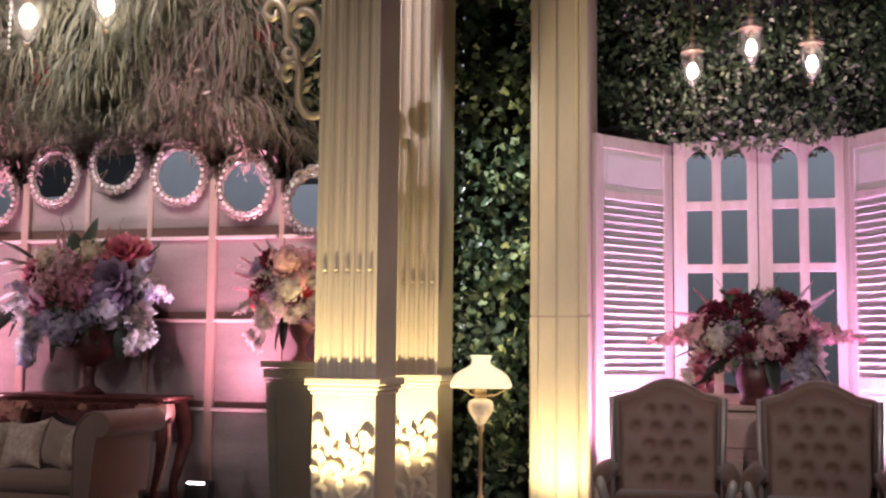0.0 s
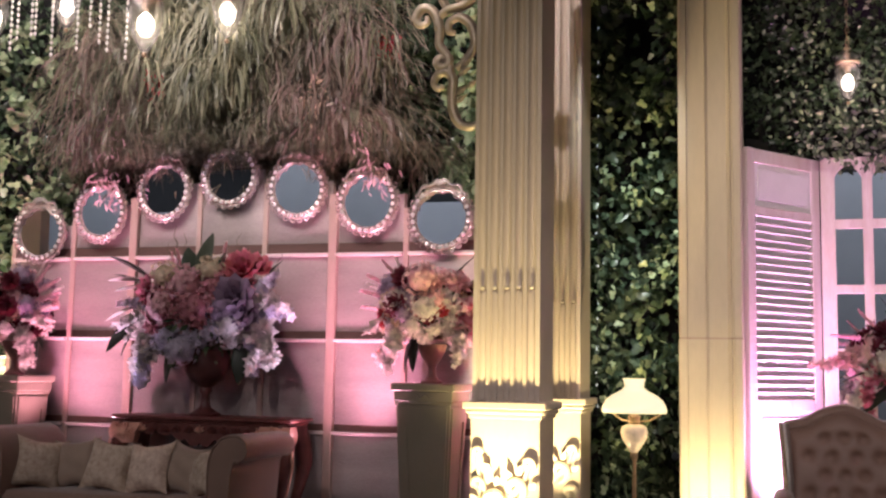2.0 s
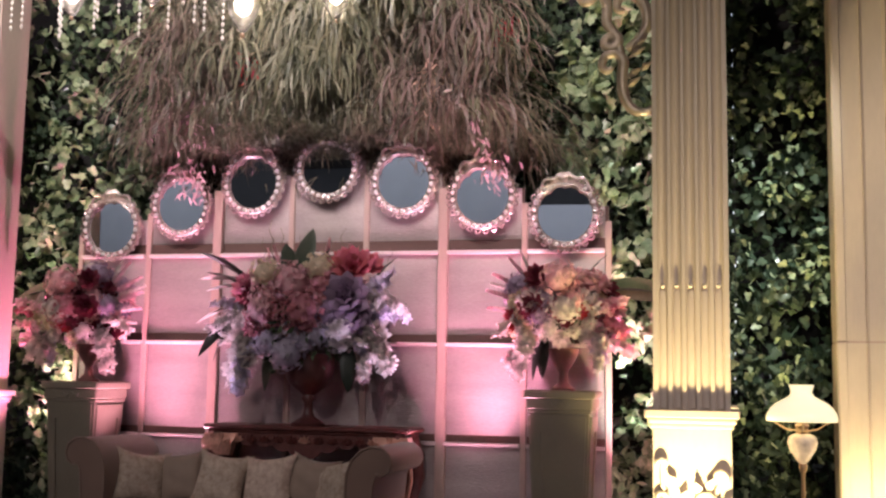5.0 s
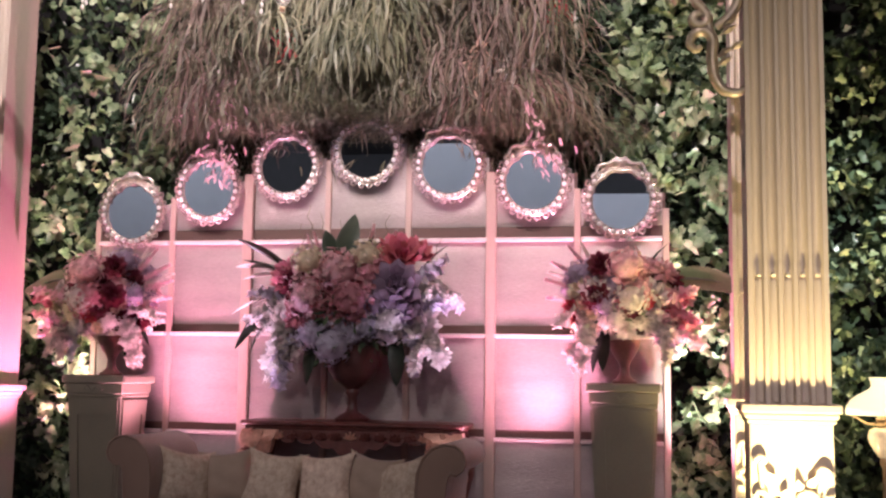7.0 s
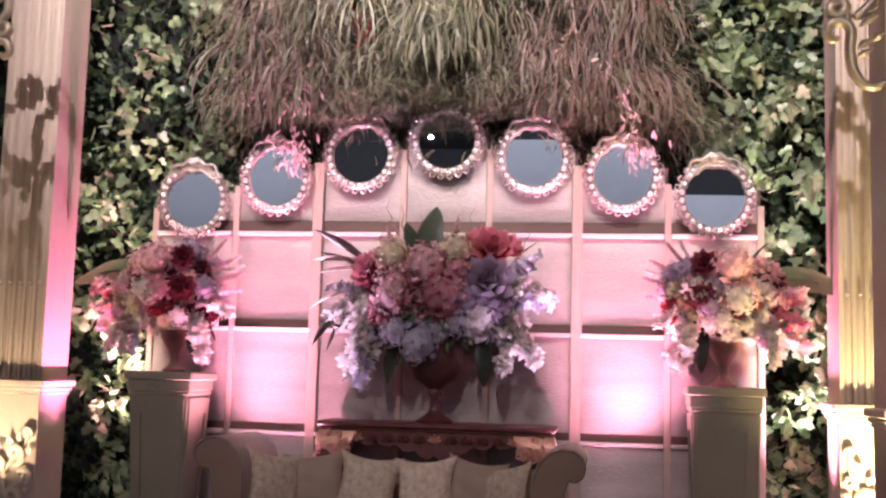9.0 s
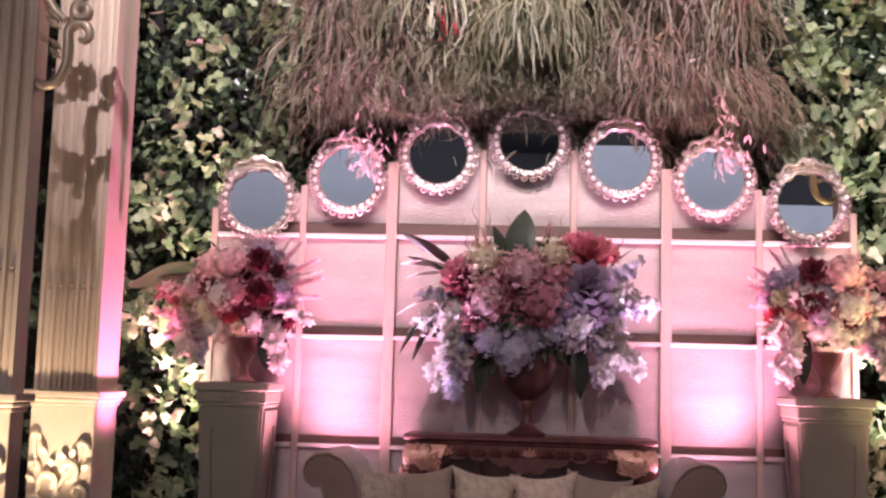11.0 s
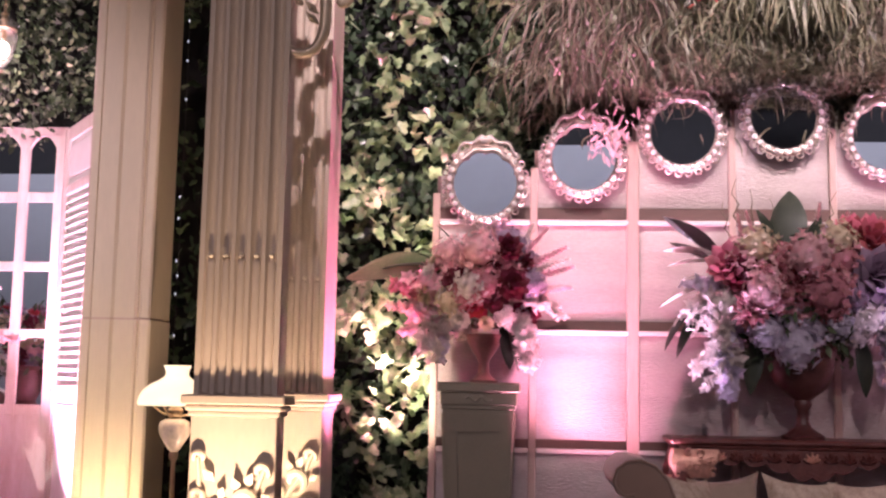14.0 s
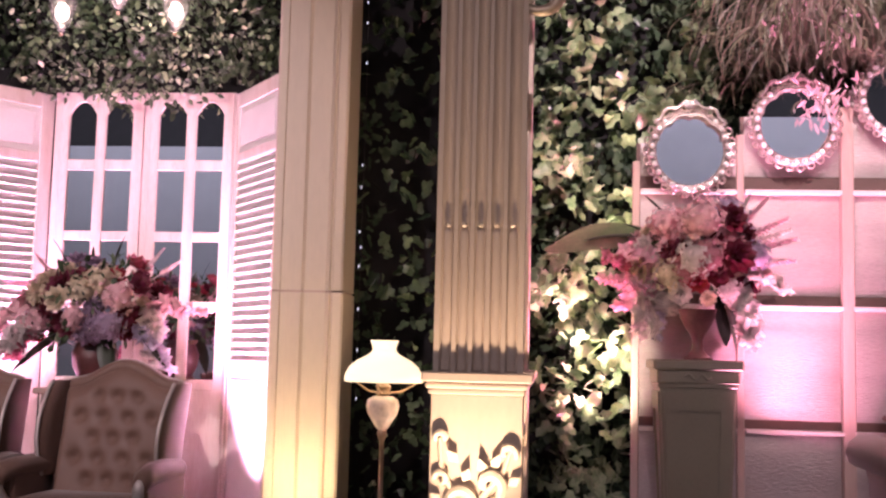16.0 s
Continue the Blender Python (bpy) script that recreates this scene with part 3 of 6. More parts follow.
def window_leaf(parent, m):
    leaf = part("window_leaf", Shape().box(0.004, 0.045, -0.02, 0.02, 0, 2.86).box(0.555, 0.606, -0.02, 0.02, 0, 2.86).box(0.045, 0.555, -0.019, 0.019, 0, 0.16).box(0.045, 0.555, -0.012, 0.012, 0.16, 0.93), WHITEWASH, parent, "", 0, m)
    xs = ((0.10, 0.285), (0.352, 0.535))
    part("stile", Shape().box(0.045, 0.10, -0.018, 0.018, 0.93, 2.86).box(0.535, 0.555, -0.018, 0.018, 0.93, 2.86), WHITEWASH, leaf)
    part("mullion", Shape().box(0.285, 0.352, -0.018, 0.018, 0.93, 2.86), WHITEWASH, leaf, "", 0, None, 0.003)
    for x0, x1 in xs:
        for z0, z1 in ((0.93, 1.00), (1.44, 1.495), (1.880, 1.945), (2.345, 2.415)):
            part("glazing_bar", Shape().box(x0, x1, -0.016, 0.016, z0, z1, 0.004), WHITEWASH, leaf)
        for z0, z1 in ((1.00, 1.44), (1.495, 1.880), (1.945, 2.345)):
            part("mirror_pane", Shape().box(x0 + 0.001, x1 - 0.001, -0.004, 0.004, z0 + 0.001, z1 - 0.001), MIRROR, leaf, "grey mirror pane")
        o = arch(x0 + 0.001, x1 - 0.001, 2.416, 2.80, 0.085)
        n = len(o)
        s = Shape().add([(x, y, z) for y in (-0.004, 0.004) for x, z in o], [tuple(range(n)), tuple(range(2 * n - 1, n - 1, -1))])
        part("mirror_pane", s, MIRROR, leaf, "arched grey mirror pane")
        head = [p for p in o[2:]]
        s = Shape()
        for y0, y1, flip in ((-0.018, 0.018, 0),):
            k = len(head)
            front = [(x, y0, z) for x, z in head] + [(x, y0, 2.86) for x, z in head]
            back = [(x, y1, z) for x, z in head] + [(x, y1, 2.86) for x, z in head]
            f = [(i, i + 1, k + i + 1, k + i) for i in range(k - 1)]
            s.add(front + back, f + [tuple(2 * k + a for a in reversed(q)) for q in f] + [(i + 1, i, 2 * k + i, 2 * k + i + 1) for i in range(k - 1)] + [(k + i, k + i + 1, 3 * k + i + 1, 3 * k + i) for i in range(k - 1)])
        part("arched_head", s, WHITEWASH, leaf)
    return leaf


SLAT = Shape().box(0.0, 0.62, -0.029, 0.029, -0.004, 0.004, 0.002, Matrix.Rotation(radians(-58), 4, "X")).mesh("louvre", WHITE_SLAT)


def shutter_leaf(parent, m):
    w = 0.80
    leaf = part("shutter_leaf", Shape().box(0, 0.09, -0.02, 0.02, 0, 2.84, 0.004).box(w - 0.09, w, -0.02, 0.02, 0, 2.84, 0.004), WHITEWASH, parent, "", 0, m)
    part("stile", Shape().box(0.003, 0.05, -0.027, -0.0205, 0.0, 2.84), WHITEWASH, leaf)
    for z0, z1 in ((0, 0.14), (1.05, 1.135), (2.385, 2.445), (2.745, 2.84)):
        part("rail", Shape().box(0.09, w - 0.09, -0.019, 0.019, z0, z1, 0.004), WHITEWASH, leaf)
    for z0, z1 in ((0.14, 1.05), (2.445, 2.745)):
        part("panel", Shape().box(0.09, w - 0.09, -0.008, 0.008, z0, z1).box(0.13, w - 0.13, -0.014, -0.0085, z0 + 0.04, z1 - 0.04, 0.005), WHITE_SLAT, leaf, "flat painted panel")
    for i in range(23):
        part("louvre", SLAT, WHITE_SLAT, leaf, "", 0, pose(0.09, 0, 1.162 + i * 0.0545))
    return leaf


def folding_screen(cx):
    ob = thing("folding_screen", (cx, 8.35, 0), "whitewashed folding screen with mirrored windows and louvred shutters", "screen", "folding screens")
    window_leaf(ob, pose(-0.61, 0, 0))
    window_leaf(ob, pose(0.0, 0, 0))
    a = math.degrees(math.atan2(0.65, 0.49))
    shutter_leaf(ob, pose(-0.62 - 0.49, -0.65, 0, 0, 0, a))
    shutter_leaf(ob, pose(0.62, -0.02, 0, 0, 0, -a))
    return ob


SIDE_R, SIDE_L = CX + 5.18, CX - 5.13
folding_screen(SIDE_R)
folding_screen(SIDE_L)


# ---- wing chairs ----
def camel(u):
    """Height of the chair's back along its width, u from -1 to 1."""
    return 1.045 + 0.095 * math.cos(math.pi * min(1, abs(u) / 0.72) / 2) ** 1.3 - 0.02 * max(0, abs(u) - 0.72) / 0.28


BUTTONS = [(x, z) for k, z in enumerate((0.98, 0.87, 0.76, 0.65, 0.54)) for x in ((-0.11, 0.0, 0.11) if k % 2 == 0 else (-0.2, -0.07, 0.07, 0.2))]


BUTTON = material("dark_velvet_button", (0.12, 0.085, 0.07), 0.7)


def wing_chair(at, turn):
    ob = thing("wing_chair", at, "taupe button-tufted wing chair with silver-painted wooden trim", "chair", "wing chairs", turn)
    nx, nz = 44, 44
    front = []
    for k in range(nz + 1):
        row = []
        for i in range(nx + 1):
            u = -1 + 2 * i / nx
            top = camel(u)
            x, z = 0.315 * u, 0.44 + (top - 0.44) * k / nz
            d = 0.062
            for bx, bz in BUTTONS:
                q = (x - bx) ** 2 + (z - bz) ** 2
                d -= 0.030 * math.exp(-q / 0.0007) + 0.012 * math.exp(-q / 0.004)
            e = min(1 - abs(u), 1 - k / nz)
            d *= min(1, (e * 7) ** 0.5) if e > 0 else 0
            row.append((x, 0.10 + 0.13 * k / nz - d, z))
        front.append(row)
    s = Shape().sheet(front)
    back = [[(p[0], 0.19 + 0.13 * k / nz, p[2]) for p in reversed([(0.315 * (-1 + 2 * i / nx), 0, 0.44 + (camel(-1 + 2 * i / nx) - 0.44) * k / nz) for i in range(0, nx + 1, 4)])] for k in range(0, nz + 1, 4)]
    s.sheet(back)
    part("backrest", s, UPHOLSTERY, ob, "button-tufted back", 80)
    rim = [(0.315 * (-1 + 2 * i / 40), 0.25, camel(-1 + 2 * i / 40) + 0.002) for i in range(41)]
    part("top_rail", Shape().tube(rim, 0.040, 10), UPHOLSTERY, ob, "", 80)
    trim = [(0.325 * (-1 + 2 * i / 40), 0.265, camel(-1 + 2 * i / 40) + 0.036) for i in range(41)]
    part("trim", Shape().tube(trim, 0.011, 8), SILVER_WOOD, ob, "silvered carved trim", 80)
    btn = Shape().ball((0, 0, 0), 0.012, 8, 5, 1, 0.6, 1).mesh("button", BUTTON, 80)
    for bx, bz in BUTTONS:
        part("button", btn, UPHOLSTERY, ob, "", 0, pose(bx, 0.10 + 0.13 * (bz - 0.44) / 0.65 - 0.006, bz))
    for sx in (-1, 1):
        g = []
        for k in range(13):
            t = k / 12
            z = 0.56 + 0.50 * t
            reach = 0.26 * math.sin(math.pi * (0.22 + 0.62 * t)) ** 0.8
            y1 = 0.22 + 0.06 * t
            ring = []
            for j in range(12):
                a = 2 * math.pi * j / 12
                ring.append((sx * (0.315 + 0.030 * math.cos(a) + 0.02 * t), y1 - reach * 0.5 + (reach * 0.5 + 0.03) * math.sin(a), z))
            g.append(ring)
        part("wing", Shape().loft(g, True), UPHOLSTERY, ob, "", 70)
        edge = [(sx * (0.318 + 0.02 * k / 12), 0.22 + 0.06 * k / 12 - 0.26 * math.sin(math.pi * (0.22 + 0.62 * k / 12)) ** 0.8 - 0.035, 0.56 + 0.50 * k / 12) for k in range(13)]
        part("trim", Shape().tube(edge, 0.010, 7), SILVER_WOOD, ob, "silvered carved trim", 80)
        arm = [(sx * 0.345, 0.16, 0.61), (sx * 0.35, 0.0, 0.62), (sx * 0.36, -0.16, 0.615), (sx * 0.37, -0.26, 0.60), (sx * 0.375, -0.30, 0.575), (sx * 0.37, -0.31, 0.545), (sx * 0.36, -0.285, 0.535)]
        part("arm", Shape().tube(arm, [0.055, 0.058, 0.058, 0.055, 0.045, 0.035, 0.02], 10), UPHOLSTERY, ob, "", 70)
        part("arm_front", Shape().tube([(sx * 0.37, -0.285, 0.60), (sx * 0.375, -0.315, 0.585), (sx * 0.372, -0.325, 0.55), (sx * 0.36, -0.30, 0.50), (sx * 0.35, -0.26, 0.45), (sx * 0.35, -0.26, 0.36)], [0.02, 0.026, 0.03, 0.028, 0.03, 0.032], 9), SILVER_WOOD, ob, "silvered scroll arm front", 70)
        part("side", Shape().box(sx * 0.35 - 0.03, sx * 0.35 + 0.03, -0.25, 0.2, 0.26, 0.60, 0.015), UPHOLSTERY, ob)
        for y in (-0.27, 0.22):
            part("leg", Shape().tube([(sx * 0.33, y, 0.27), (sx * 0.345, y - 0.02 if y < 0 else y + 0.01, 0.18), (sx * 0.33, y, 0.07), (sx * 0.345, y - 0.02 if y < 0 else y + 0.03, 0.012)], [0.035, 0.030, 0.018, 0.026], 9), SILVER_WOOD, ob, "", 70)
    part("seat", Shape().box(-0.318, 0.318, -0.30, 0.14, 0.33, 0.48, 0.035), UPHOLSTERY, ob, "", 60)
    part("seat_frame", Shape().box(-0.34, 0.34, -0.29, 0.22, 0.245, 0.33, 0.012), SILVER_WOOD, ob, "silvered seat rail", 40)
    return ob


chair = wing_chair((SIDE_R - 0.525, 6.86, 0), 4)
chair.scale = (1, 1, 0.955)
copy_thing(chair, pose(SIDE_R + 0.345, 6.84, 0, 0, 0, -3))
copy_thing(chair, pose(SIDE_L + 0.41, 6.90, 0, 0, 0, -5))
copy_thing(chair, pose(SIDE_L - 0.45, 6.90, 0, 0, 0, 5))

# ---- settee ----
settee = thing("settee", (-5.285, 6.37, 0), "sand velvet settee with two rolled arms and a low back", "sofa")
part("seat", Shape().box(-0.84, 0.84, 0.02, 0.60, 0.30, 0.44, 0.045), SOFA_CLOTH, settee, "", 60)
part("apron", Shape().box(-0.90, 0.90, 0.03, 0.66, 0.17, 0.298, 0.02), SOFA_CLOTH, settee, "", 60)
g = []
for y, k in ((0.57, 0), (0.56, 0.6), (0.60, 1), (0.68, 1), (0.72, 0.6), (0.72, 0)):
    row = []
    for i in range(41):
        u = -1 + 2 * i / 40
        top = 0.62 + 0.12 * abs(u) ** 2.5
        row.append((0.93 * u, y + 0.05 * k, 0.30 + (top - 0.30) * k))
    g.append(row)
part("backrest", Shape().sheet(g), SOFA_CLOTH, settee, "", 70)
for sx in (-1, 1):
    prof = [(0.80, 0.28), (0.80, 0.46), (0.795, 0.60), (0.80, 0.70), (0.83, 0.78), (0.885, 0.838), (0.95, 0.862), (1.015, 0.855), (1.06, 0.82), (1.075, 0.77), (1.06, 0.725),
            (1.025, 0.70), (0.985, 0.71), (0.965, 0.66), (0.955, 0.55), (0.945, 0.42), (0.93, 0.28)]
    rings = []
    for y, k in ((-0.005, 0.0), (0.0, 1.0), (0.02, 1.02), (0.35, 1.0), (0.68, 1.0), (0.70, 0.98)):
        cx, cz = 0.93, 0.6
        f = 0.90 if k == 0 else k
        rings.append([(sx * (cx + (x - cx) * f), y, cz + (z - cz) * f) for x, z in prof])
    part("arm", Shape().loft(rings, True), SOFA_CLOTH, settee, "rolled arm", 50)
    path = [(sx * x, -0.004, z) for x, z in prof]
    part("piping", Shape().tube(path, 0.008, 6), SOFA_CLOTH, settee, "", 80)
    for y in (0.08, 0.62):
        part("leg", Shape().lathe([(0.0, 0), (0.022, 0), (0.026, 0.03), (0.018, 0.06), (0.035, 0.12), (0.03, 0.172)], 12, Matrix.Translation((sx * 0.85, y, 0))), MAHOGANY, settee, "turned wooden leg", 50)


def cushion_mesh(name, mat):
    w, n = 0.20, 12
    s = Shape()
    for f in (-1, 1):
        g = []
        for i in range(n + 1):
            row = []
            for j in range(n + 1):
                u, v = -1 + 2 * i / n, -1 + 2 * j / n
                h = max(0, (1 - u * u) * (1 - v * v)) ** 0.42
                pinch = 1 - 0.20 * (1 - u * u) * abs(v) ** 2
                pin2 = 1 - 0.20 * (1 - v * v) * abs(u) ** 2
                crease = 0.010 * math.sin(9 * u + 4 * v) * (1 - u * u) * (1 - v * v)
                row.append((1.08 * w * v * pinch, f * (0.105 * h + 0.002 + crease), 1.08 * w * u * pin2))
            g.append(row if f < 0 else row[::-1])
        s.sheet(g)
    return s.mesh(name, mat, 80)


CUSHION_PLAIN = material("tan_cushion_cloth", (0.34, 0.25, 0.19), 0.7, vary=0.1, scale=9, fine=200, bump=0.3, sheen=0.4)
CM, CP = cushion_mesh("cushion_embroidered", CUSHION), cushion_mesh("cushion_plain", CUSHION_PLAIN)
for x, y, lean, roll, plain, size, yaw in ((-5.98, 6.64, 14, 9, 0, 0.86, 42), (-5.76, 6.77, 12, -6, 1, 0.84, 8), (-5.44, 6.69, 20, 6, 0, 0.86, 4), (-5.11, 6.67, 19, -5, 0, 0.85, -6), (-4.85, 6.72, 15, 7, 1, 0.84, -12), (-4.66, 6.64, 16, -9, 0, 0.80, -34)):
    c = part("cushion", CP if plain else CM, None, None, "", 0, pose(x, y, 0.435 + 0.2 * size * 0.98, -lean, roll, yaw) @ Matrix.Diagonal((size, size, size, 1)))
    tagged(c, "plain tan cushion leaning on the settee's back" if plain else "cream embroidered square cushion propped on the settee", "cushion", "cushions on the settee")

settee.scale = (0.985, 1, 1)

# ---- carved console table with its urn ----
console = thing("console_table", (TX, TY, 0), "carved dark mahogany console table with gilded corners", "table")
part("tabletop", Shape().box(-0.76, 0.76, -0.20, 0.20, TZ - 0.032, TZ, 0.010).box(-0.735, 0.735, -0.18, 0.18, TZ - 0.055, TZ - 0.031, 0.010), MAHOGANY, console, "", 30)
s = Shape()
rings = []
for i in range(41):
    u = -1 + 2 * i / 40
    low = TZ - 0.115 - 0.085 * math.exp(-(u / 0.30) ** 2) - 0.030 * abs(math.sin(5 * math.pi * u)) ** 0.7
    rings.append([(0.62 * u, -0.165, low), (0.62 * u, -0.165, TZ - 0.056), (0.62 * u, -0.125, TZ - 0.056), (0.62 * u, -0.125, low)])
part("apron", s.loft(rings, True), MAHOGANY, console, "carved apron with a scalloped edge", 40)
part("back_rail", Shape().box(-0.62, 0.62, 0.125, 0.165, TZ - 0.13, TZ - 0.056), MAHOGANY, console)
for i in range(11):
    s = Shape()
    x = -0.50 + 0.1 * i
    for a in range(5):
        an = math.pi * a / 4
        s.tube([(x, -0.170, TZ - 0.12), (x + 0.03 * math.cos(an), -0.184, TZ - 0.105 + 0.022 * math.sin(an)), (x + 0.042 * math.cos(an), -0.172, TZ - 0.10 + 0.035 * math.sin(an))], [0.005, 0.010, 0.005], 5)
    part("carved_shell", s, COPPER if i in (0, 5, 10) else MAHOGANY, console, "", 60)
rnd = random.Random(12)
for sx in (-1, 1):
    g = []
    for i in range(9):
        t = i / 8
        z = TZ - 0.058 - 0.155 * t
        x0, x1 = 0.50 + 0.05 * t, 0.745 + 0.02 * math.sin(math.pi * t) - 0.01 * t
        y = -0.185 - 0.03 * math.sin(math.pi * t)
        g.append([(sx * x0, -0.14, z), (sx * x0, y, z), (sx * (x0 + x1) / 2, y - 0.015, z), (sx * x1, y, z), (sx * x1, -0.08, z)])
    part("gilded_corner", Shape().sheet(g), COPPER, console, "gilded carved corner", 60)
    for k in range(14):
        x, z, a = rnd.uniform(0.53, 0.73), TZ - rnd.uniform(0.07, 0.20), rnd.uniform(0, 6.3)
        r = rnd.uniform(0.012, 0.026)
        part("carved_curl", Shape().tube([(sx * x + r * (1 - q / 9) * math.cos(a + q), -0.228, z + r * (1 - q / 9) * math.sin(a + q)) for q in [0.6 * w for w in range(10)]], 0.006, 5), COPPER, console, "", 70)
    for sy in (-1, 1):
        path = [(sx * 0.66, sy * 0.13, TZ - 0.06), (sx * 0.70, sy * 0.15, TZ - 0.20), (sx * 0.715, sy * 0.155, TZ - 0.34), (sx * 0.68, sy * 0.14, TZ - 0.52), (sx * 0.63, sy * 0.13, TZ - 0.70), (sx * 0.645, sy * 0.14, 0.10), (sx * 0.69, sy * 0.16, 0.03), (sx * 0.71, sy * 0.16, 0.015)]
        part("cabriole_leg", Shape().tube(path, [0.07, 0.068, 0.06, 0.045, 0.033, 0.03, 0.035, 0.015], 12), MAHOGANY, console, "", 70)
        if sy < 0:
            part("gilded_scroll", Shape().tube([(sx * 0.765, -0.18, TZ - 0.2), (sx * 0.78, -0.195, TZ - 0.34), (sx * 0.74, -0.185, TZ - 0.52), (sx * 0.68, -0.17, TZ - 0.70)], [0.012, 0.014, 0.010, 0.006], 7), COPPER, console, "gilded scroll", 70)

# ---- flower stands ----
def flower_stand(at):
    ob = thing("flower_stand", at, "tapered grey-beige wooden flower stand with recessed panels", "pedestal", "flower stands beside the backdrop")
    def ring(w, z):
        return [(-w, -w, z), (w, -w, z), (w, w, z), (-w, w, z)]
    part("body", Shape().loft([ring(0.150, 0.08), ring(0.198, 1.05)], True), STAND, ob, "", 0, None, 0.004)
    for k in range(4):
        for x0, x1, z0, z1 in ((-0.9, -0.62, 0.12, 1.03), (0.62, 0.9, 0.12, 1.03), (-0.62, 0.62, 0.93, 1.03), (-0.62, 0.62, 0.12, 0.22)):
            def wd(z):
                return 0.150 + 0.048 * (z - 0.08) / 0.97
            v = [(x * wd(z), -wd(z) - d, z) for d in (-0.002, 0.012) for x, z in ((x0, z0), (x1, z0), (x1, z1), (x0, z1))]
            s = Shape().add(v, [(4, 5, 6, 7), (0, 1, 5, 4), (1, 2, 6, 5), (2, 3, 7, 6), (3, 0, 4, 7)], Matrix.Rotation(k * math.pi / 2, 4, "Z"))
            part("panel_moulding", s, STAND, ob)
    part("cap", Shape().box(-0.208, 0.208, -0.208, 0.208, 1.05, 1.075, 0.006).box(-0.215, 0.215, -0.215, 0.215, 1.075, 1.145, 0.006).box(-0.235, 0.235, -0.235, 0.235, 1.145, 1.20, 0.010), STAND, ob, "", 30)
    part("carved_motif", Shape().tube([(-0.07 + 0.14 * i / 20, -0.218, 1.11 + 0.014 * math.sin(2 * math.pi * i / 10)) for i in range(21)], 0.008, 6), STAND, ob, "", 70)
    part("base", Shape().box(-0.19, 0.19, -0.19, 0.19, 0, 0.08, 0.010), STAND, ob, "", 30)
    return ob


STAND_R, STAND_L = (-3.415, 7.60), (-7.005, 7.60)
st = flower_stand((*STAND_R, 0))
copy_thing(st, pose(*STAND_L, 0))


# ---- floor lamps ----
def floor_lamp(at):
    ob = thing("floor_lamp", at, "brass floor lamp with an opal glass shade and porcelain font", "lamp", "floor lamps beside the columns")
    part("base", Shape().lathe([(0.0, 0), (0.15, 0), (0.155, 0.02), (0.11, 0.035), (0.05, 0.06), (0.022, 0.10)], 28), BRASS, ob, "", 50)
    part("pole", Shape().lathe([(0.014, 0.09), (0.014, 0.30), (0.024, 0.32), (0.014, 0.34), (0.012, 0.74), (0.022, 0.76), (0.026, 0.785), (0.018, 0.80)], 16), BRASS, ob, "", 50)
    part("font", Shape().lathe([(0.02, 0.795), (0.035, 0.81), (0.05, 0.835), (0.078, 0.88), (0.088, 0.92), (0.080, 0.955), (0.05, 0.972), (0.03, 0.975)], 28), PORCELAIN, ob, "painted porcelain font", 60)
    part("burner", Shape().lathe([(0.03, 0.975), (0.042, 0.985), (0.035, 1.0), (0.042, 1.02), (0.030, 1.035), (0.018, 1.04)], 20), BRASS, ob, "", 50)
    part("shade_ring", Shape().tube([(0.198 * math.cos(a), 0.198 * math.sin(a), 1.052) for a in [2 * math.pi * i / 40 for i in range(41)]], 0.006, 6), BRASS, ob, "brass ring", 70)
    for k in range(3):
        a = 2 * math.pi * k / 3 + 0.5
        part("shade_arm", Shape().tube([(0.04 * math.cos(a), 0.04 * math.sin(a), 0.99), (0.10 * math.cos(a), 0.10 * math.sin(a), 0.995), (0.17 * math.cos(a), 0.17 * math.sin(a), 1.03), (0.198 * math.cos(a), 0.198 * math.sin(a), 1.052)], 0.006, 6), BRASS, ob, "", 70)
    part("shade", Shape().lathe([(0.203, 1.045), (0.206, 1.062), (0.200, 1.09), (0.180, 1.125), (0.145, 1.155), (0.10, 1.178), (0.072, 1.195), (0.062, 1.21), (0.064, 1.235), (0.075, 1.262), (0.071, 1.262), (0.058, 1.21), (0.098, 1.172), (0.142, 1.149), (0.175, 1.12), (0.195, 1.088), (0.199, 1.05)], 40), SHADE, ob, "pale yellow opal glass shade", 60)
    part("chimney", Shape().lathe([(0.02, 1.04), (0.028, 1.08), (0.024, 1.14), (0.022, 1.22)], 14), GLASS, ob, "glass chimney", 60)
    return ob


lamp = floor_lamp((-1.925, 7.2, 0))
copy_thing(lamp, pose(-8.65, 7.2, 0))


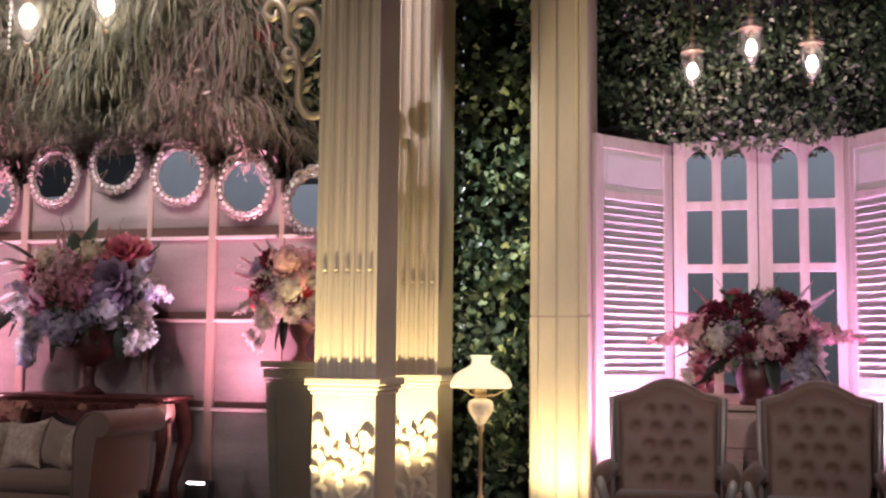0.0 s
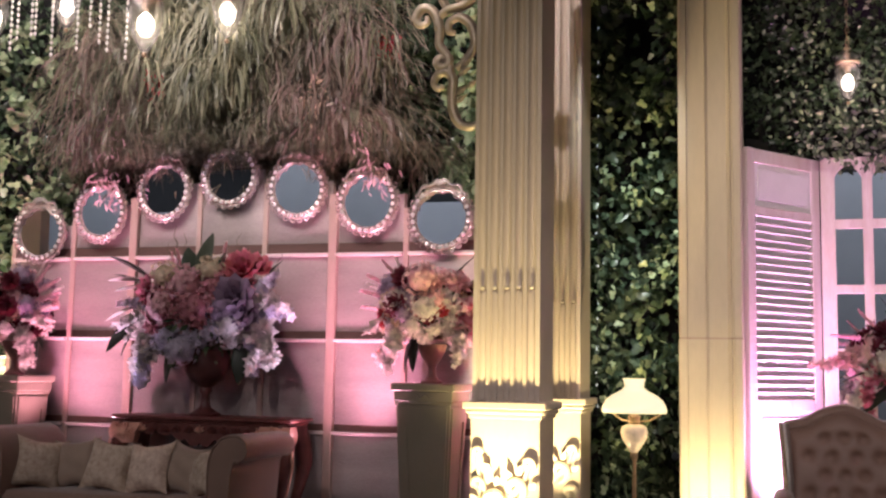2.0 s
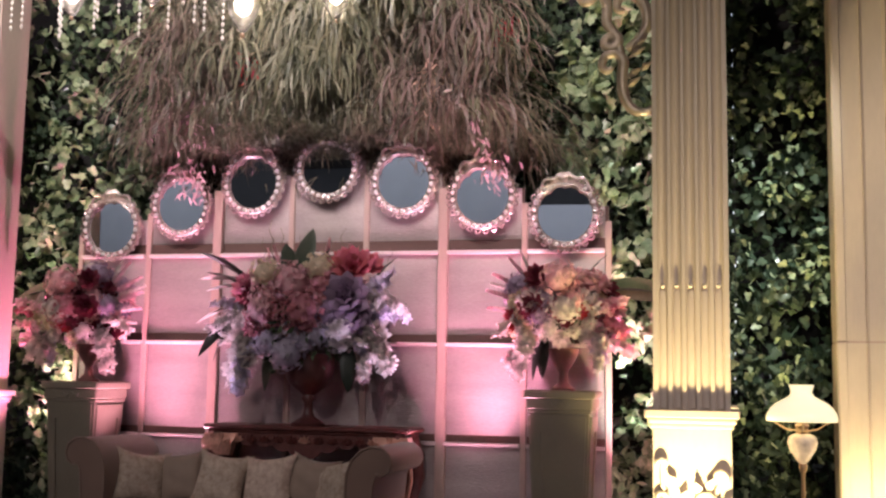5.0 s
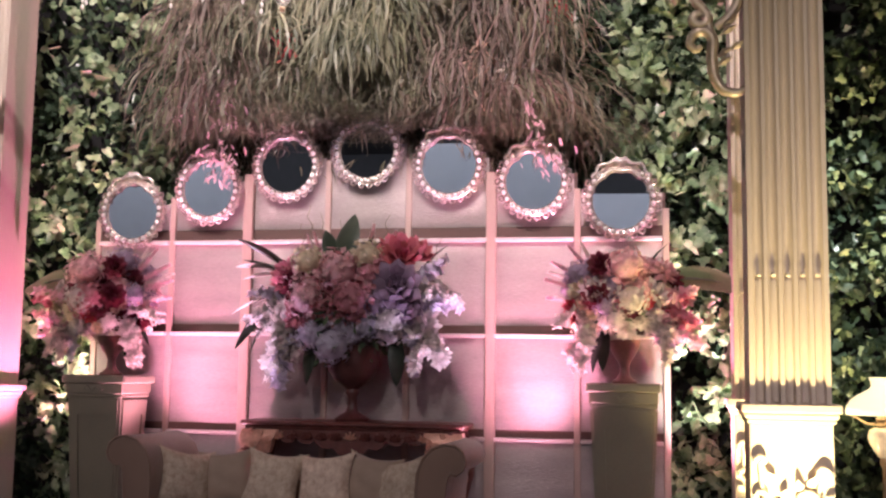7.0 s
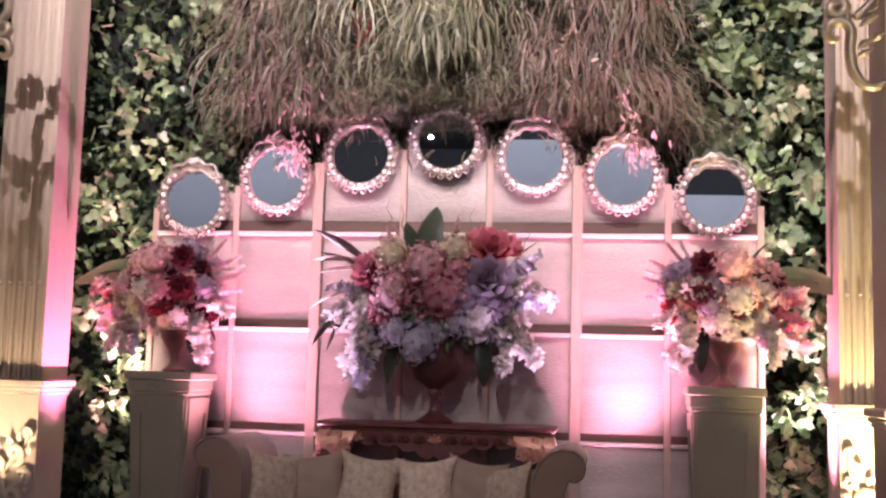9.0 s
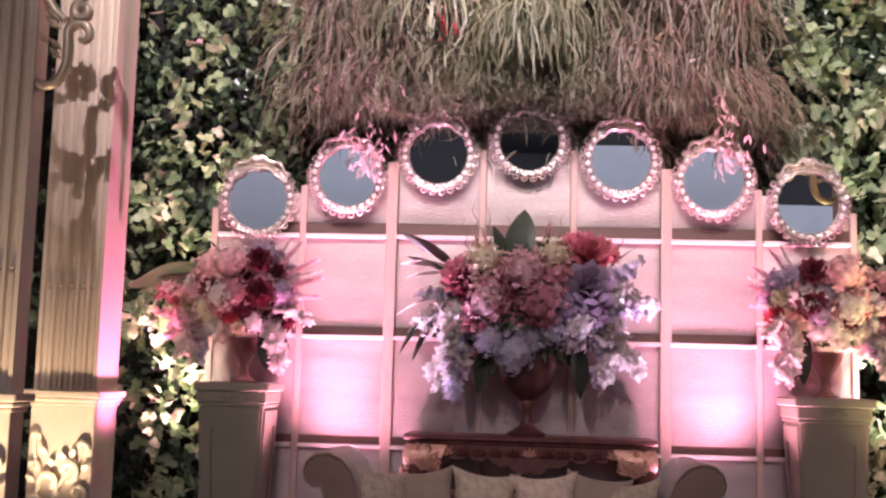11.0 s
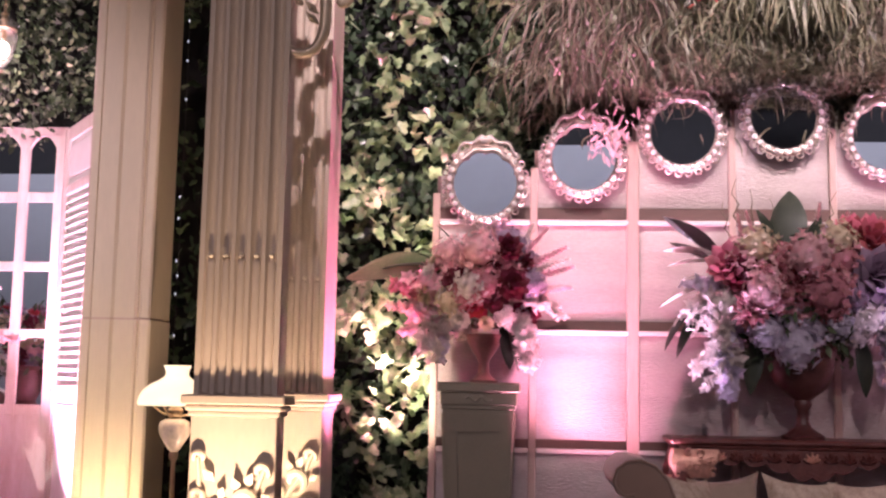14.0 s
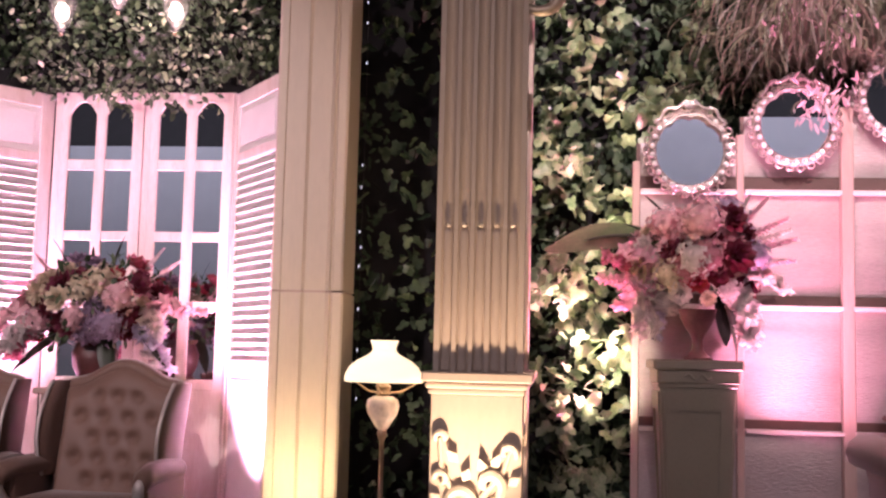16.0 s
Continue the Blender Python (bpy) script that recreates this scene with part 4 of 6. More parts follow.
# ---- hanging lanterns ----
def lantern(at, size, label, group):
    ob = thing("hanging_lantern", at, label, "lantern", group)
    k = size
    glass = [(0.004, 0.0), (0.022, 0.010), (0.044, 0.045), (0.066, 0.10), (0.081, 0.16), (0.085, 0.205), (0.080, 0.235), (0.068, 0.255), (0.064, 0.25), (0.076, 0.23), (0.080, 0.20), (0.075, 0.158), (0.060, 0.10), (0.038, 0.05), (0.008, 0.014)]
    o = part("glass_bell", Shape().lathe([(r * k, z * k) for r, z in glass], 20), GLASS, ob, "ribbed clear glass bell", 60)
    o.visible_shadow = False
    part("finial", Shape().ball((0, 0, -0.012 * k), 0.012 * k, 10, 6), BRASS, ob, "", 60)
    part("collar", Shape().lathe([(r * k, z * k) for r, z in ((0.066, 0.256), (0.080, 0.262), (0.081, 0.270), (0.068, 0.276))], 24), BRASS, ob, "metal collar", 50)
    o = part("glass_crown", Shape().lathe([(r * k, z * k) for r, z in ((0.066, 0.277), (0.088, 0.29), (0.090, 0.305), (0.072, 0.325), (0.044, 0.345), (0.022, 0.36), (0.018, 0.358), (0.04, 0.34), (0.068, 0.32), (0.084, 0.304), (0.082, 0.294), (0.062, 0.282))], 24), GLASS, ob, "clear glass crown", 60)
    o.visible_shadow = False
    part("cap", Shape().lathe([(r * k, z * k) for r, z in ((0.0, 0.35), (0.024, 0.352), (0.026, 0.366), (0.012, 0.38), (0.006, 0.40))], 16), BRASS, ob, "", 50)
    part("bulb", Shape().ball((0, 0, 0.13 * k), 0.034 * k, 14, 10, 1, 1, 1.6), BULB, ob, "glowing bulb", 80)
    part("socket", Shape().lathe([(0.016 * k, 0.20 * k), (0.016 * k, 0.352 * k)], 10), BRASS, ob)
    n = int((7.98 - at[2] - 0.39 * k) / 0.045)
    chain = Shape()
    for i in range(n):
        z = 0.39 * k + 0.045 * i
        m = Matrix.Translation((0, 0, z + 0.022)) @ Matrix.Rotation(math.pi / 2 * (i % 2), 4, "Z")
        chain.tube([(0.009 * math.cos(a), 0, 0.030 * math.sin(a)) for a in [2 * math.pi * j / 8 for j in range(9)]], 0.0028, 4, m)
    part("chain", chain, BRASS, ob)
    return ob


for x, z in ((-0.573, 3.18), (-0.162, 3.32), (0.247, 3.18)):
    lantern((x * 0.985, 7.88, z - 0.02), 1.0, "glass bell lantern glowing warm white on a chain", "lanterns over the side bays")
for x, z in ((-10.84, 3.15), (-10.48, 3.285), (-10.11, 3.15)):
    lantern((x, 7.88, z - 0.02), 1.0, "glass bell lantern glowing warm white on a chain", "lanterns over the side bays")
for x, y, z, k in ((-5.66, 7.2, 3.68, 1.65), (-4.98, 7.25, 3.75, 1.5), (-6.98, 7.1, 3.86, 1.3), (-6.42, 7.25, 3.95, 1.3)):
    lantern((x, y, z), k, "large glass bell lantern glowing over the settee", "lanterns over the middle bay")


def crystal_strand(x, y, z, n, bead):
    ob = thing("crystal_strand", (x, y, z), "hanging strand of clear glass crystal drops", "crystal strand", "crystal strands", random.uniform(0, 90))
    part("wire", Shape().tube([(0, 0, 0), (0, 0, 7.98 - z)], 0.0015, 4), BRASS, ob)
    for i in range(n):
        part("crystal", bead, CRYSTAL, ob, "", 0, pose(0, 0, 0.048 * i))


BEAD = Shape().lathe([(0.001, -0.02), (0.013, 0.0), (0.009, 0.012), (0.001, 0.022)], 6).mesh("crystal", CRYSTAL)
rnd = random.Random(4)
for i in range(16):
    crystal_strand(-7.35 + 0.105 * i + rnd.uniform(-0.03, 0.03), 7.05 + rnd.uniform(-0.15, 0.15), 3.62 + rnd.uniform(0, 0.3), 14, BEAD)


# ---- uplights on the floor ----
def uplight(at, target, name_colour):
    ob = thing("uplight", at, "small black floor uplight with a glowing lens", "spotlight", "floor uplights")
    m = look((0, 0, 0.13), Vector(target) - Vector(at)) @ pose(0, 0, 0, 180)
    part("housing", Shape().lathe([(0.03, -0.07), (0.055, -0.06), (0.06, 0.0), (0.062, 0.05), (0.056, 0.05), (0.054, 0.01)], 18), IRON, ob, "", 50, m)
    part("lens", Shape().lathe([(0.052, 0.028), (0.03, 0.034), (0.001, 0.036)], 18), LENS, ob, "glowing lens", 60, m)
    part("yoke", Shape().tube([(-0.066, 0, 0.13), (-0.068, 0, 0.05), (-0.05, 0, 0.008), (0.05, 0, 0.008), (0.068, 0, 0.05), (0.066, 0, 0.13)], 0.007, 6), IRON, ob)


for at, target in UPLIGHTS:
    uplight((at[0], at[1], 0), target, "")


# floodlight standing beside the console
flood = thing("floodlight", (-4.25, 7.62, 0), "small black box floodlight with a glowing slot beside the console", "spotlight")
part("housing", Shape().box(-0.10, 0.10, -0.06, 0.06, 0.03, 0.285, 0.010), IRON, flood, "", 30)
part("lens", Shape().box(-0.072, 0.072, -0.068, -0.055, 0.262, 0.28, 0.003), LENS, flood, "glowing lens")
for fx in (-0.075, 0.075):
    part("foot", Shape().box(fx - 0.012, fx + 0.012, -0.08, 0.08, 0, 0.03, 0.004), IRON, flood)


# ---- flowers ----
def leafy(s, m, l, w, bend=0.15, n=3):
    """A folded, pointed petal or leaf along +z."""
    pts, f = [], []
    for i in range(n + 1):
        t = i / n
        k = w * math.sin(math.pi * (0.08 + 0.92 * t)) ** 0.8 if i < n else 0.002
        y = -bend * l * t * t
        pts += [(-k / 2, y, l * t), (0, y + k * 0.22, l * t), (k / 2, y, l * t)]
    for i in range(n):
        a = 3 * i
        f += [(a, a + 1, a + 4, a + 3), (a + 1, a + 2, a + 5, a + 4)]
    s.add(pts, f, m)


def facing(d, roll=0.0):
    return Vector(d).to_track_quat("Z", "Y").to_matrix().to_4x4() @ Matrix.Rotation(roll, 4, "Z")


def hydrangea_mesh(mat, seed, n=50):
    rnd = random.Random(seed)
    s = Shape()
    for i in range(n):
        z = 1 - 1.75 * (i + 0.5) / n
        a = i * 2.39996 + rnd.uniform(-0.3, 0.3)
        r = math.sqrt(max(0, 1 - z * z))
        d = Vector((r * math.cos(a), r * math.sin(a), z))
        c = d * rnd.uniform(0.78, 1.10)
        m = Matrix.Translation(c) @ facing(d + Vector((rnd.uniform(-.5, .5), rnd.uniform(-.5, .5), rnd.uniform(-.5, .5))), rnd.uniform(0, 6.28))
        for k in range(4):
            q = m @ Matrix.Rotation(k * math.pi / 2 + rnd.uniform(-0.2, 0.2), 4, "Z") @ Matrix.Rotation(radians(rnd.uniform(38, 78)), 4, "X")
            leafy(s, q, rnd.uniform(0.18, 0.26), 0.21, 0.25, 2)
    s.ball((0, 0, 0), 0.78, 10, 6)
    return s.mesh("hydrangea", mat, 80)


def carnation_mesh(mat, seed, n=64):
    """A ruffled ball of narrow wavy petals."""
    rnd = random.Random(seed)
    s = Shape()
    for i in range(n):
        z = 1 - 1.5 * (i + 0.5) / n
        a = i * 2.39996
        r = math.sqrt(max(0, 1 - z * z))
        d = Vector((r * math.cos(a), r * math.sin(a), z)) + Vector((rnd.uniform(-.35, .35), rnd.uniform(-.35, .35), rnd.uniform(-.2, .35)))
        m = facing(d.normalized(), rnd.uniform(0, 6.28)) @ Matrix.Translation((0, 0, 0.25))
        leafy(s, m, rnd.uniform(0.55, 0.80), rnd.uniform(0.28, 0.42), rnd.uniform(-0.5, 0.5), 3)
    return s.mesh("carnation", mat, 80)


def rose_mesh(mat, seed):
    rnd = random.Random(seed)
    s = Shape()
    for ring, (n, tilt, l, r0) in enumerate(((4, 8, 0.75, 0.10), (6, 24, 0.95, 0.2), (8, 48, 1.05, 0.25), (9, 72, 1.05, 0.25))):
        for k in range(n):
            a = 2 * math.pi * (k + 0.5 * (ring % 2)) / n + rnd.uniform(-0.1, 0.1)
            m = Matrix.Rotation(a, 4, "Z") @ Matrix.Translation((0, -r0, -0.2)) @ Matrix.Rotation(radians(tilt + rnd.uniform(-6, 6)), 4, "X")
            leafy(s, m, l, 0.8, -0.25, 3)
    return s.mesh("rose", mat, 80)


def spray_mesh(mat, seed, n=26, curve=0.5, floret=0.20):
    """A drooping stem of loose florets, one unit long."""
    rnd = random.Random(seed)
    s = Shape()
    for i in range(n):
        t = (i + 0.5) / n
        c = Vector((curve * t * t + rnd.uniform(-0.09, 0.09), rnd.uniform(-0.09, 0.09), t))
        d = Vector((rnd.uniform(-1, 1), rnd.uniform(-1, 0.4), rnd.uniform(-0.6, 0.8))).normalized()
        m = Matrix.Translation(c) @ facing(d, rnd.uniform(0, 6))
        k = floret * (1.15 - 0.5 * t)
        for j in range(5):
            leafy(s, m @ Matrix.Rotation(j * 1.2566, 4, "Z") @ Matrix.Rotation(radians(62), 4, "X"), k, k * 0.75, 0.2, 2)
    return s.mesh("flower_spray", mat, 80)


def plume_mesh(mat, seed, n=64):
    """A feathery upright spike, one unit long."""
    rnd = random.Random(seed)
    s = Shape().tube([(0, 0, 0), (0.02, 0, 0.5), (0.05, 0, 1)], [0.012, 0.010, 0.004], 4)
    for i in range(n):
        t = 0.25 + 0.75 * i / n
        a = i * 2.4
        m = Matrix.Translation((0.05 * t * t, 0, t)) @ Matrix.Rotation(a, 4, "Z") @ Matrix.Rotation(radians(38), 4, "X")
        leafy(s, m, 0.17 * (1.25 - t * 0.9), 0.05, 0.1, 2)
    return s.mesh("plume", mat, 80)


def blade_mesh(seed, wide, mat=None):
    s = Shape()
    g = []
    for i in range(11):
        t = i / 10
        w = wide * math.sin(math.pi * (0.06 + 0.94 * t)) ** 0.75 if i < 10 else 0.003
        y = -0.22 * t * t
        g.append([(-w, y, t), (-w * 0.5, y + 0.25 * w, t), (0, y + 0.10 * w, t), (w * 0.5, y + 0.25 * w, t), (w, y, t)])
    s.sheet(g)
    return s.mesh("leaf_blade", mat or BLADE, 80)


def greens_mesh(seed, n):
    """A loose dome of small leaves behind the blossoms."""
    rnd = random.Random(seed)
    s = Shape()
    for i in range(n):
        a, z = rnd.uniform(0, 6.28), rnd.uniform(-0.7, 0.9)
        r = math.sqrt(1 - z * z)
        d = Vector((r * math.cos(a), r * math.sin(a), z))
        m = Matrix.Translation(d * rnd.uniform(0.55, 0.98)) @ facing(d + Vector((rnd.uniform(-.8, .8), rnd.uniform(-.8, .8), rnd.uniform(-.8, .8))), rnd.uniform(0, 6))
        leafy(s, m, rnd.uniform(0.14, 0.26), 0.10, 0.3, 2)
    return s.mesh("greenery", LEAF_DARK, 80)


HYD = {k: hydrangea_mesh(m, i) for i, (k, m) in enumerate((("white", P_WHITE), ("blush", P_BLUSH), ("rose", P_ROSE), ("lilac", P_LILAC), ("mauve", P_MAUVE), ("cream", P_CREAM), ("pink", P_PINK)))}
ROSE = {k: rose_mesh(m, i) for i, (k, m) in enumerate((("red", P_RED), ("coral", P_CORAL), ("wine", P_WINE), ("blush", P_BLUSH), ("cream", P_CREAM), ("mauve", P_MAUVE), ("peach", P_PEACH), ("pink", P_PINK), ("white", P_WHITE)))}
CARN = {k: carnation_mesh(m, i) for i, (k, m) in enumerate((("blush", P_BLUSH), ("rose", P_ROSE), ("wine", P_WINE), ("cream", P_CREAM), ("white", P_WHITE), ("mauve", P_MAUVE), ("lilac", P_LILAC)))}
SPRAY = {k: spray_mesh(m, i) for i, (k, m) in enumerate((("white", P_WHITE), ("lilac", P_LILAC), ("pink", P_PINK), ("blush", P_BLUSH)))}
PLUME = {k: plume_mesh(m, i) for i, (k, m) in enumerate((("pink", P_FEATHER), ("blush", P_BLUSH), ("white", P_WHITE)))}
BLADES = [blade_mesh(i, w) for i, w in enumerate((0.12, 0.17, 0.05, 0.25))]
LILY = blade_mesh(7, 0.17, P_WHITE)
ORCHID_SPRAY = {k: spray_mesh(m, 30 + i, 14, 0.3, 0.27) for i, (k, m) in enumerate((("white", P_WHITE), ("lilac", P_LILAC), ("pink", P_FEATHER)))}
GREENS = [greens_mesh(i, 260) for i in range(2)]
TWIG = Shape().tube([(0, 0, 0), (0.03, 0, 0.15), (-0.04, 0.01, 0.3), (0.05, 0, 0.45), (-0.02, 0, 0.6), (0.06, 0, 0.72), (0.0, 0, 0.85), (0.07, 0, 1.0)], [0.012, 0.011, 0.011, 0.01, 0.009, 0.008, 0.006, 0.003], 6).mesh("twig", STEM, 80)


def put(name, mesh, owner, at, way, size, roll=0.0, squash=1.0):
    """One blossom, leaf or twig under its arrangement; way: the direction in which it points."""
    ob = part(name, mesh, None, owner)
    if name == "greenery":
        ob["kind"] = "stuff"
    ob.matrix_basis = Matrix.Translation(at) @ facing(Vector(way).normalized(), roll) @ Matrix.Diagonal((size, size, size * squash, 1))
    return ob


def dome(owner, seed, c, rx, ry, rz, kinds, n, size):
    """Fills the front and sides of a dome with blossoms of the kinds given as (name, mesh, weight, where x is -1..1)."""
    rnd = random.Random(seed)
    for i in range(n):
        z = -0.75 + 1.7 * (i + 0.5) / n
        z = max(-0.98, min(0.98, z))
        a = i * 2.39996
        r = math.sqrt(1 - z * z)
        d = Vector((r * math.cos(a), r * math.sin(a), z))
        if d.y > 0.55:
            continue
        pick = [k for k in kinds if k[3][0] <= d.x <= k[3][1] and k[4][0] <= d.z <= k[4][1]]
        name, mesh, weight, _, _ = rnd.choices(pick, [k[2] for k in pick])[0]
        f = rnd.uniform(0.76, 1.08)
        at = Vector(c) + Vector((d.x * rx * f, d.y * ry * f, d.z * rz * f))
        put(name, mesh, owner, at, d + Vector((0, -0.25, 0.1)), size * rnd.uniform(0.65, 1.4) * (0.8 if name == "rose" else 1), rnd.uniform(0, 6), 0.85)


ALL = ((-1, 1), (-1, 1))
# middle arrangement on the console
mid = thing("flower_arrangement", (TX - 0.02, TY - 0.07, TZ), "large urn arrangement of pink and lilac hydrangeas on the console", "flowers")
part("urn", Shape().lathe([(0.0, 0), (0.115, 0), (0.12, 0.018), (0.09, 0.035), (0.045, 0.065), (0.034, 0.10), (0.032, 0.16), (0.05, 0.19), (0.042, 0.215), (0.07, 0.235), (0.13, 0.28), (0.165, 0.34), (0.178, 0.41), (0.174, 0.45), (0.182, 0.48), (0.19, 0.50), (0.17, 0.50), (0.15, 0.44)], 36), TERRACOTTA, mid, "dark red footed urn", 50)
put("greenery", GREENS[0], mid, (0, 0.03, 0.76), (0, 0, 1), 0.40)
put("greenery", GREENS[1], mid, (0, 0.0, 0.62), (0, 0, 1), 0.34)
kinds = [("hydrangea", HYD["rose"], 4, (-0.75, 0.45), (-0.5, 0.9)), ("hydrangea", HYD["blush"], 4, (-0.8, 0.4), (-0.5, 1)), ("hydrangea", HYD["lilac"], 3, (-1, 1), (-1, -0.45)),
         ("hydrangea", HYD["mauve"], 3, (0.45, 1), (-0.9, 0.5)), ("hydrangea", HYD["cream"], 3, (-0.6, 0.5), (0.35, 1)), ("carnation", CARN["wine"], 2, (-1, -0.5), (0.0, 0.6)),
         ("hydrangea", HYD["white"], 3, (-1, -0.4), (-0.9, 0.2)), ("hydrangea", HYD["white"], 2, (0.5, 1), (-0.9, 0.2)), ("rose", ROSE["blush"], 1, (-1, 1), (-0.2, 1)),
         ("carnation", CARN["blush"], 3, (-0.8, 0.6), (-0.5, 1)), ("carnation", CARN["rose"], 3, (-0.8, 0.6), (-0.5, 0.9)), ("carnation", CARN["lilac"], 2, (-1, 1), (-1, -0.4)), ("carnation", CARN["cream"], 1.5, (-0.5, 0.5), (0.1, 1))]
dome(mid, 3, (-0.02, 0, 0.80), 0.45, 0.30, 0.30, kinds, 84, 0.098)
for mesh, at, way, size in ((ROSE["coral"], (0.36, -0.16, 1.10), (0.2, -0.8, 0.6), 0.135), (ROSE["coral"], (0.29, -0.06, 1.15), (-0.1, -0.5, 0.9), 0.12), (ROSE["coral"], (0.44, -0.08, 1.12), (0.5, -0.5, 0.7), 0.11),
                            (ROSE["mauve"], (0.35, -0.25, 0.89), (0.2, -1, 0.1), 0.15), (ROSE["mauve"], (0.40, -0.20, 0.76), (0.4, -1, -0.2), 0.11), (ROSE["pink"], (-0.43, -0.16, 0.96), (-0.5, -0.8, 0.3), 0.11), (ROSE["wine"], (-0.36, -0.20, 0.90), (-0.3, -1, 0.1), 0.10)):
    put("rose", mesh, mid, at, way, size)
for mesh, at, way, size in ((HYD["lilac"], (-0.08, -0.24, 0.50), (0, -1, -0.3), 0.13), (HYD["lilac"], (-0.23, -0.22, 0.58), (-0.3, -1, -0.2), 0.11), (HYD["blush"], (-0.02, -0.32, 0.98), (0, -1, 0.3), 0.14), (HYD["blush"], (-0.25, -0.28, 0.80), (-0.2, -1, 0.1), 0.13), (HYD["rose"], (0.06, -0.33, 0.80), (0, -1, 0), 0.14), (HYD["cream"], (0.14, -0.24, 1.08), (0.2, -0.8, 0.6), 0.11), (HYD["cream"], (-0.27, -0.20, 1.05), (-0.2, -0.8, 0.6), 0.11)):
    put("hydrangea", mesh, mid, at, way, size, 1.0)
for x, z, wx, wz, l, k in ((-0.46, 0.72, -0.3, -1, 0.36, "white"), (-0.40, 0.62, -0.35, -1, 0.40, "lilac"), (-0.48, 0.84, -0.8, -0.6, 0.28, "white"), (-0.42, 0.70, -0.6, -1, 0.34, "white"),
                           (0.45, 0.72, 0.25, -1, 0.36, "white"), (0.50, 0.66, 0.2, -1, 0.30, "white"), (0.42, 0.62, 0.3, -1, 0.30, "lilac")):
    put("flower_spray", SPRAY[k], mid, (x, -0.10, z), (wx, -0.05, wz), l, random.uniform(0, 6))
for x, z, wx, wz, l, k in ((0.46, 0.86, 1, 0.05, 0.30, "white"), (0.46, 0.92, 0.8, 0.45, 0.26, "lilac"), (0.46, 0.80, 0.9, -0.25, 0.28, "lilac"), (0.50, 0.70, 0.35, -1, 0.36, "white"), (0.46, 0.66, 0.25, -1, 0.32, "white"),
                           (-0.44, 0.84, -1, 0.2, 0.24, "lilac"), (-0.46, 0.78, -0.9, -0.3, 0.26, "white"), (-0.44, 0.66, -0.35, -1, 0.34, "white"), (-0.38, 0.50, -0.5, -1, 0.26, "white"), (-0.46, 0.44, -0.25, -1, 0.20, "white")):
    put("orchid_spray", ORCHID_SPRAY[k], mid, (x, -0.12, z), (wx, -0.08, wz), l, random.uniform(0, 6))
for x, z, w, l in ((-0.50, 1.02, (-1, -0.3, 0.22), 0.30), (-0.52, 0.84, (-1, -0.3, -0.22), 0.32), (-0.50, 0.76, (-1, -0.4, -0.42), 0.28), (-0.52, 0.98, (-1, -0.2, 0.05), 0.24), (-0.50, 0.88, (-0.9, -0.5, 0.1), 0.22)):
    put("lily_petal", LILY, mid, (x, -0.08, z), w, l, random.uniform(-0.4, 0.4))
for x, z, w, l, k in ((-0.46, 1.02, (-0.80, -0.30, 0.72), 0.40, 1), (-0.50, 0.98, (-0.85, -0.35, 0.55), 0.28, 1), (-0.07, 1.00, (0.0, 0.1, 1), 0.42, 3), (-0.12, 1.00, (-0.18, 0.15, 1), 0.32, 3), (0.04, 1.02, (0.18, 0.1, 1), 0.26, 1), (0.46, 1.0, (0.55, -0.1, 0.7), 0.26, 2),
                      (-0.54, 0.74, (-0.62, -0.2, -0.75), 0.34, 1), (-0.54, 0.78, (-0.75, -0.3, -0.62), 0.40, 3), (-0.25, 0.58, (-0.25, -0.3, -1), 0.34, 1), (0.30, 0.58, (0.15, -0.3, -1), 0.34, 1)):
    put("leaf_blade", BLADES[k], mid, (x, -0.05, z), w, l, random.uniform(-0.4, 0.4))
for x, w, l in ((-0.30, (-0.15, 0, 1), 0.52), (-0.24, (-0.02, 0, 1), 0.46), (0.14, (0.12, 0, 1), 0.46), (0.46, (0.45, 0, 1), 0.34), (-0.16, (0.1, 0.05, 1), 0.42), (-0.34, (-0.25, 0, 1), 0.40)):
    put("twig", TWIG, mid, (x, 0.05, 0.95), w, l, random.uniform(0, 6))
for x, z, w, l in ((-0.22, 1.05, (-0.35, 0, 1), 0.24), (0.08, 1.05, (0.15, 0, 1), 0.28), (0.2, 1.03, (0.3, 0, 1), 0.26), (-0.30, 1.04, (-0.2, 0, 1), 0.22)):
    put("plume", PLUME["blush"], mid, (x, 0, z), w, l)


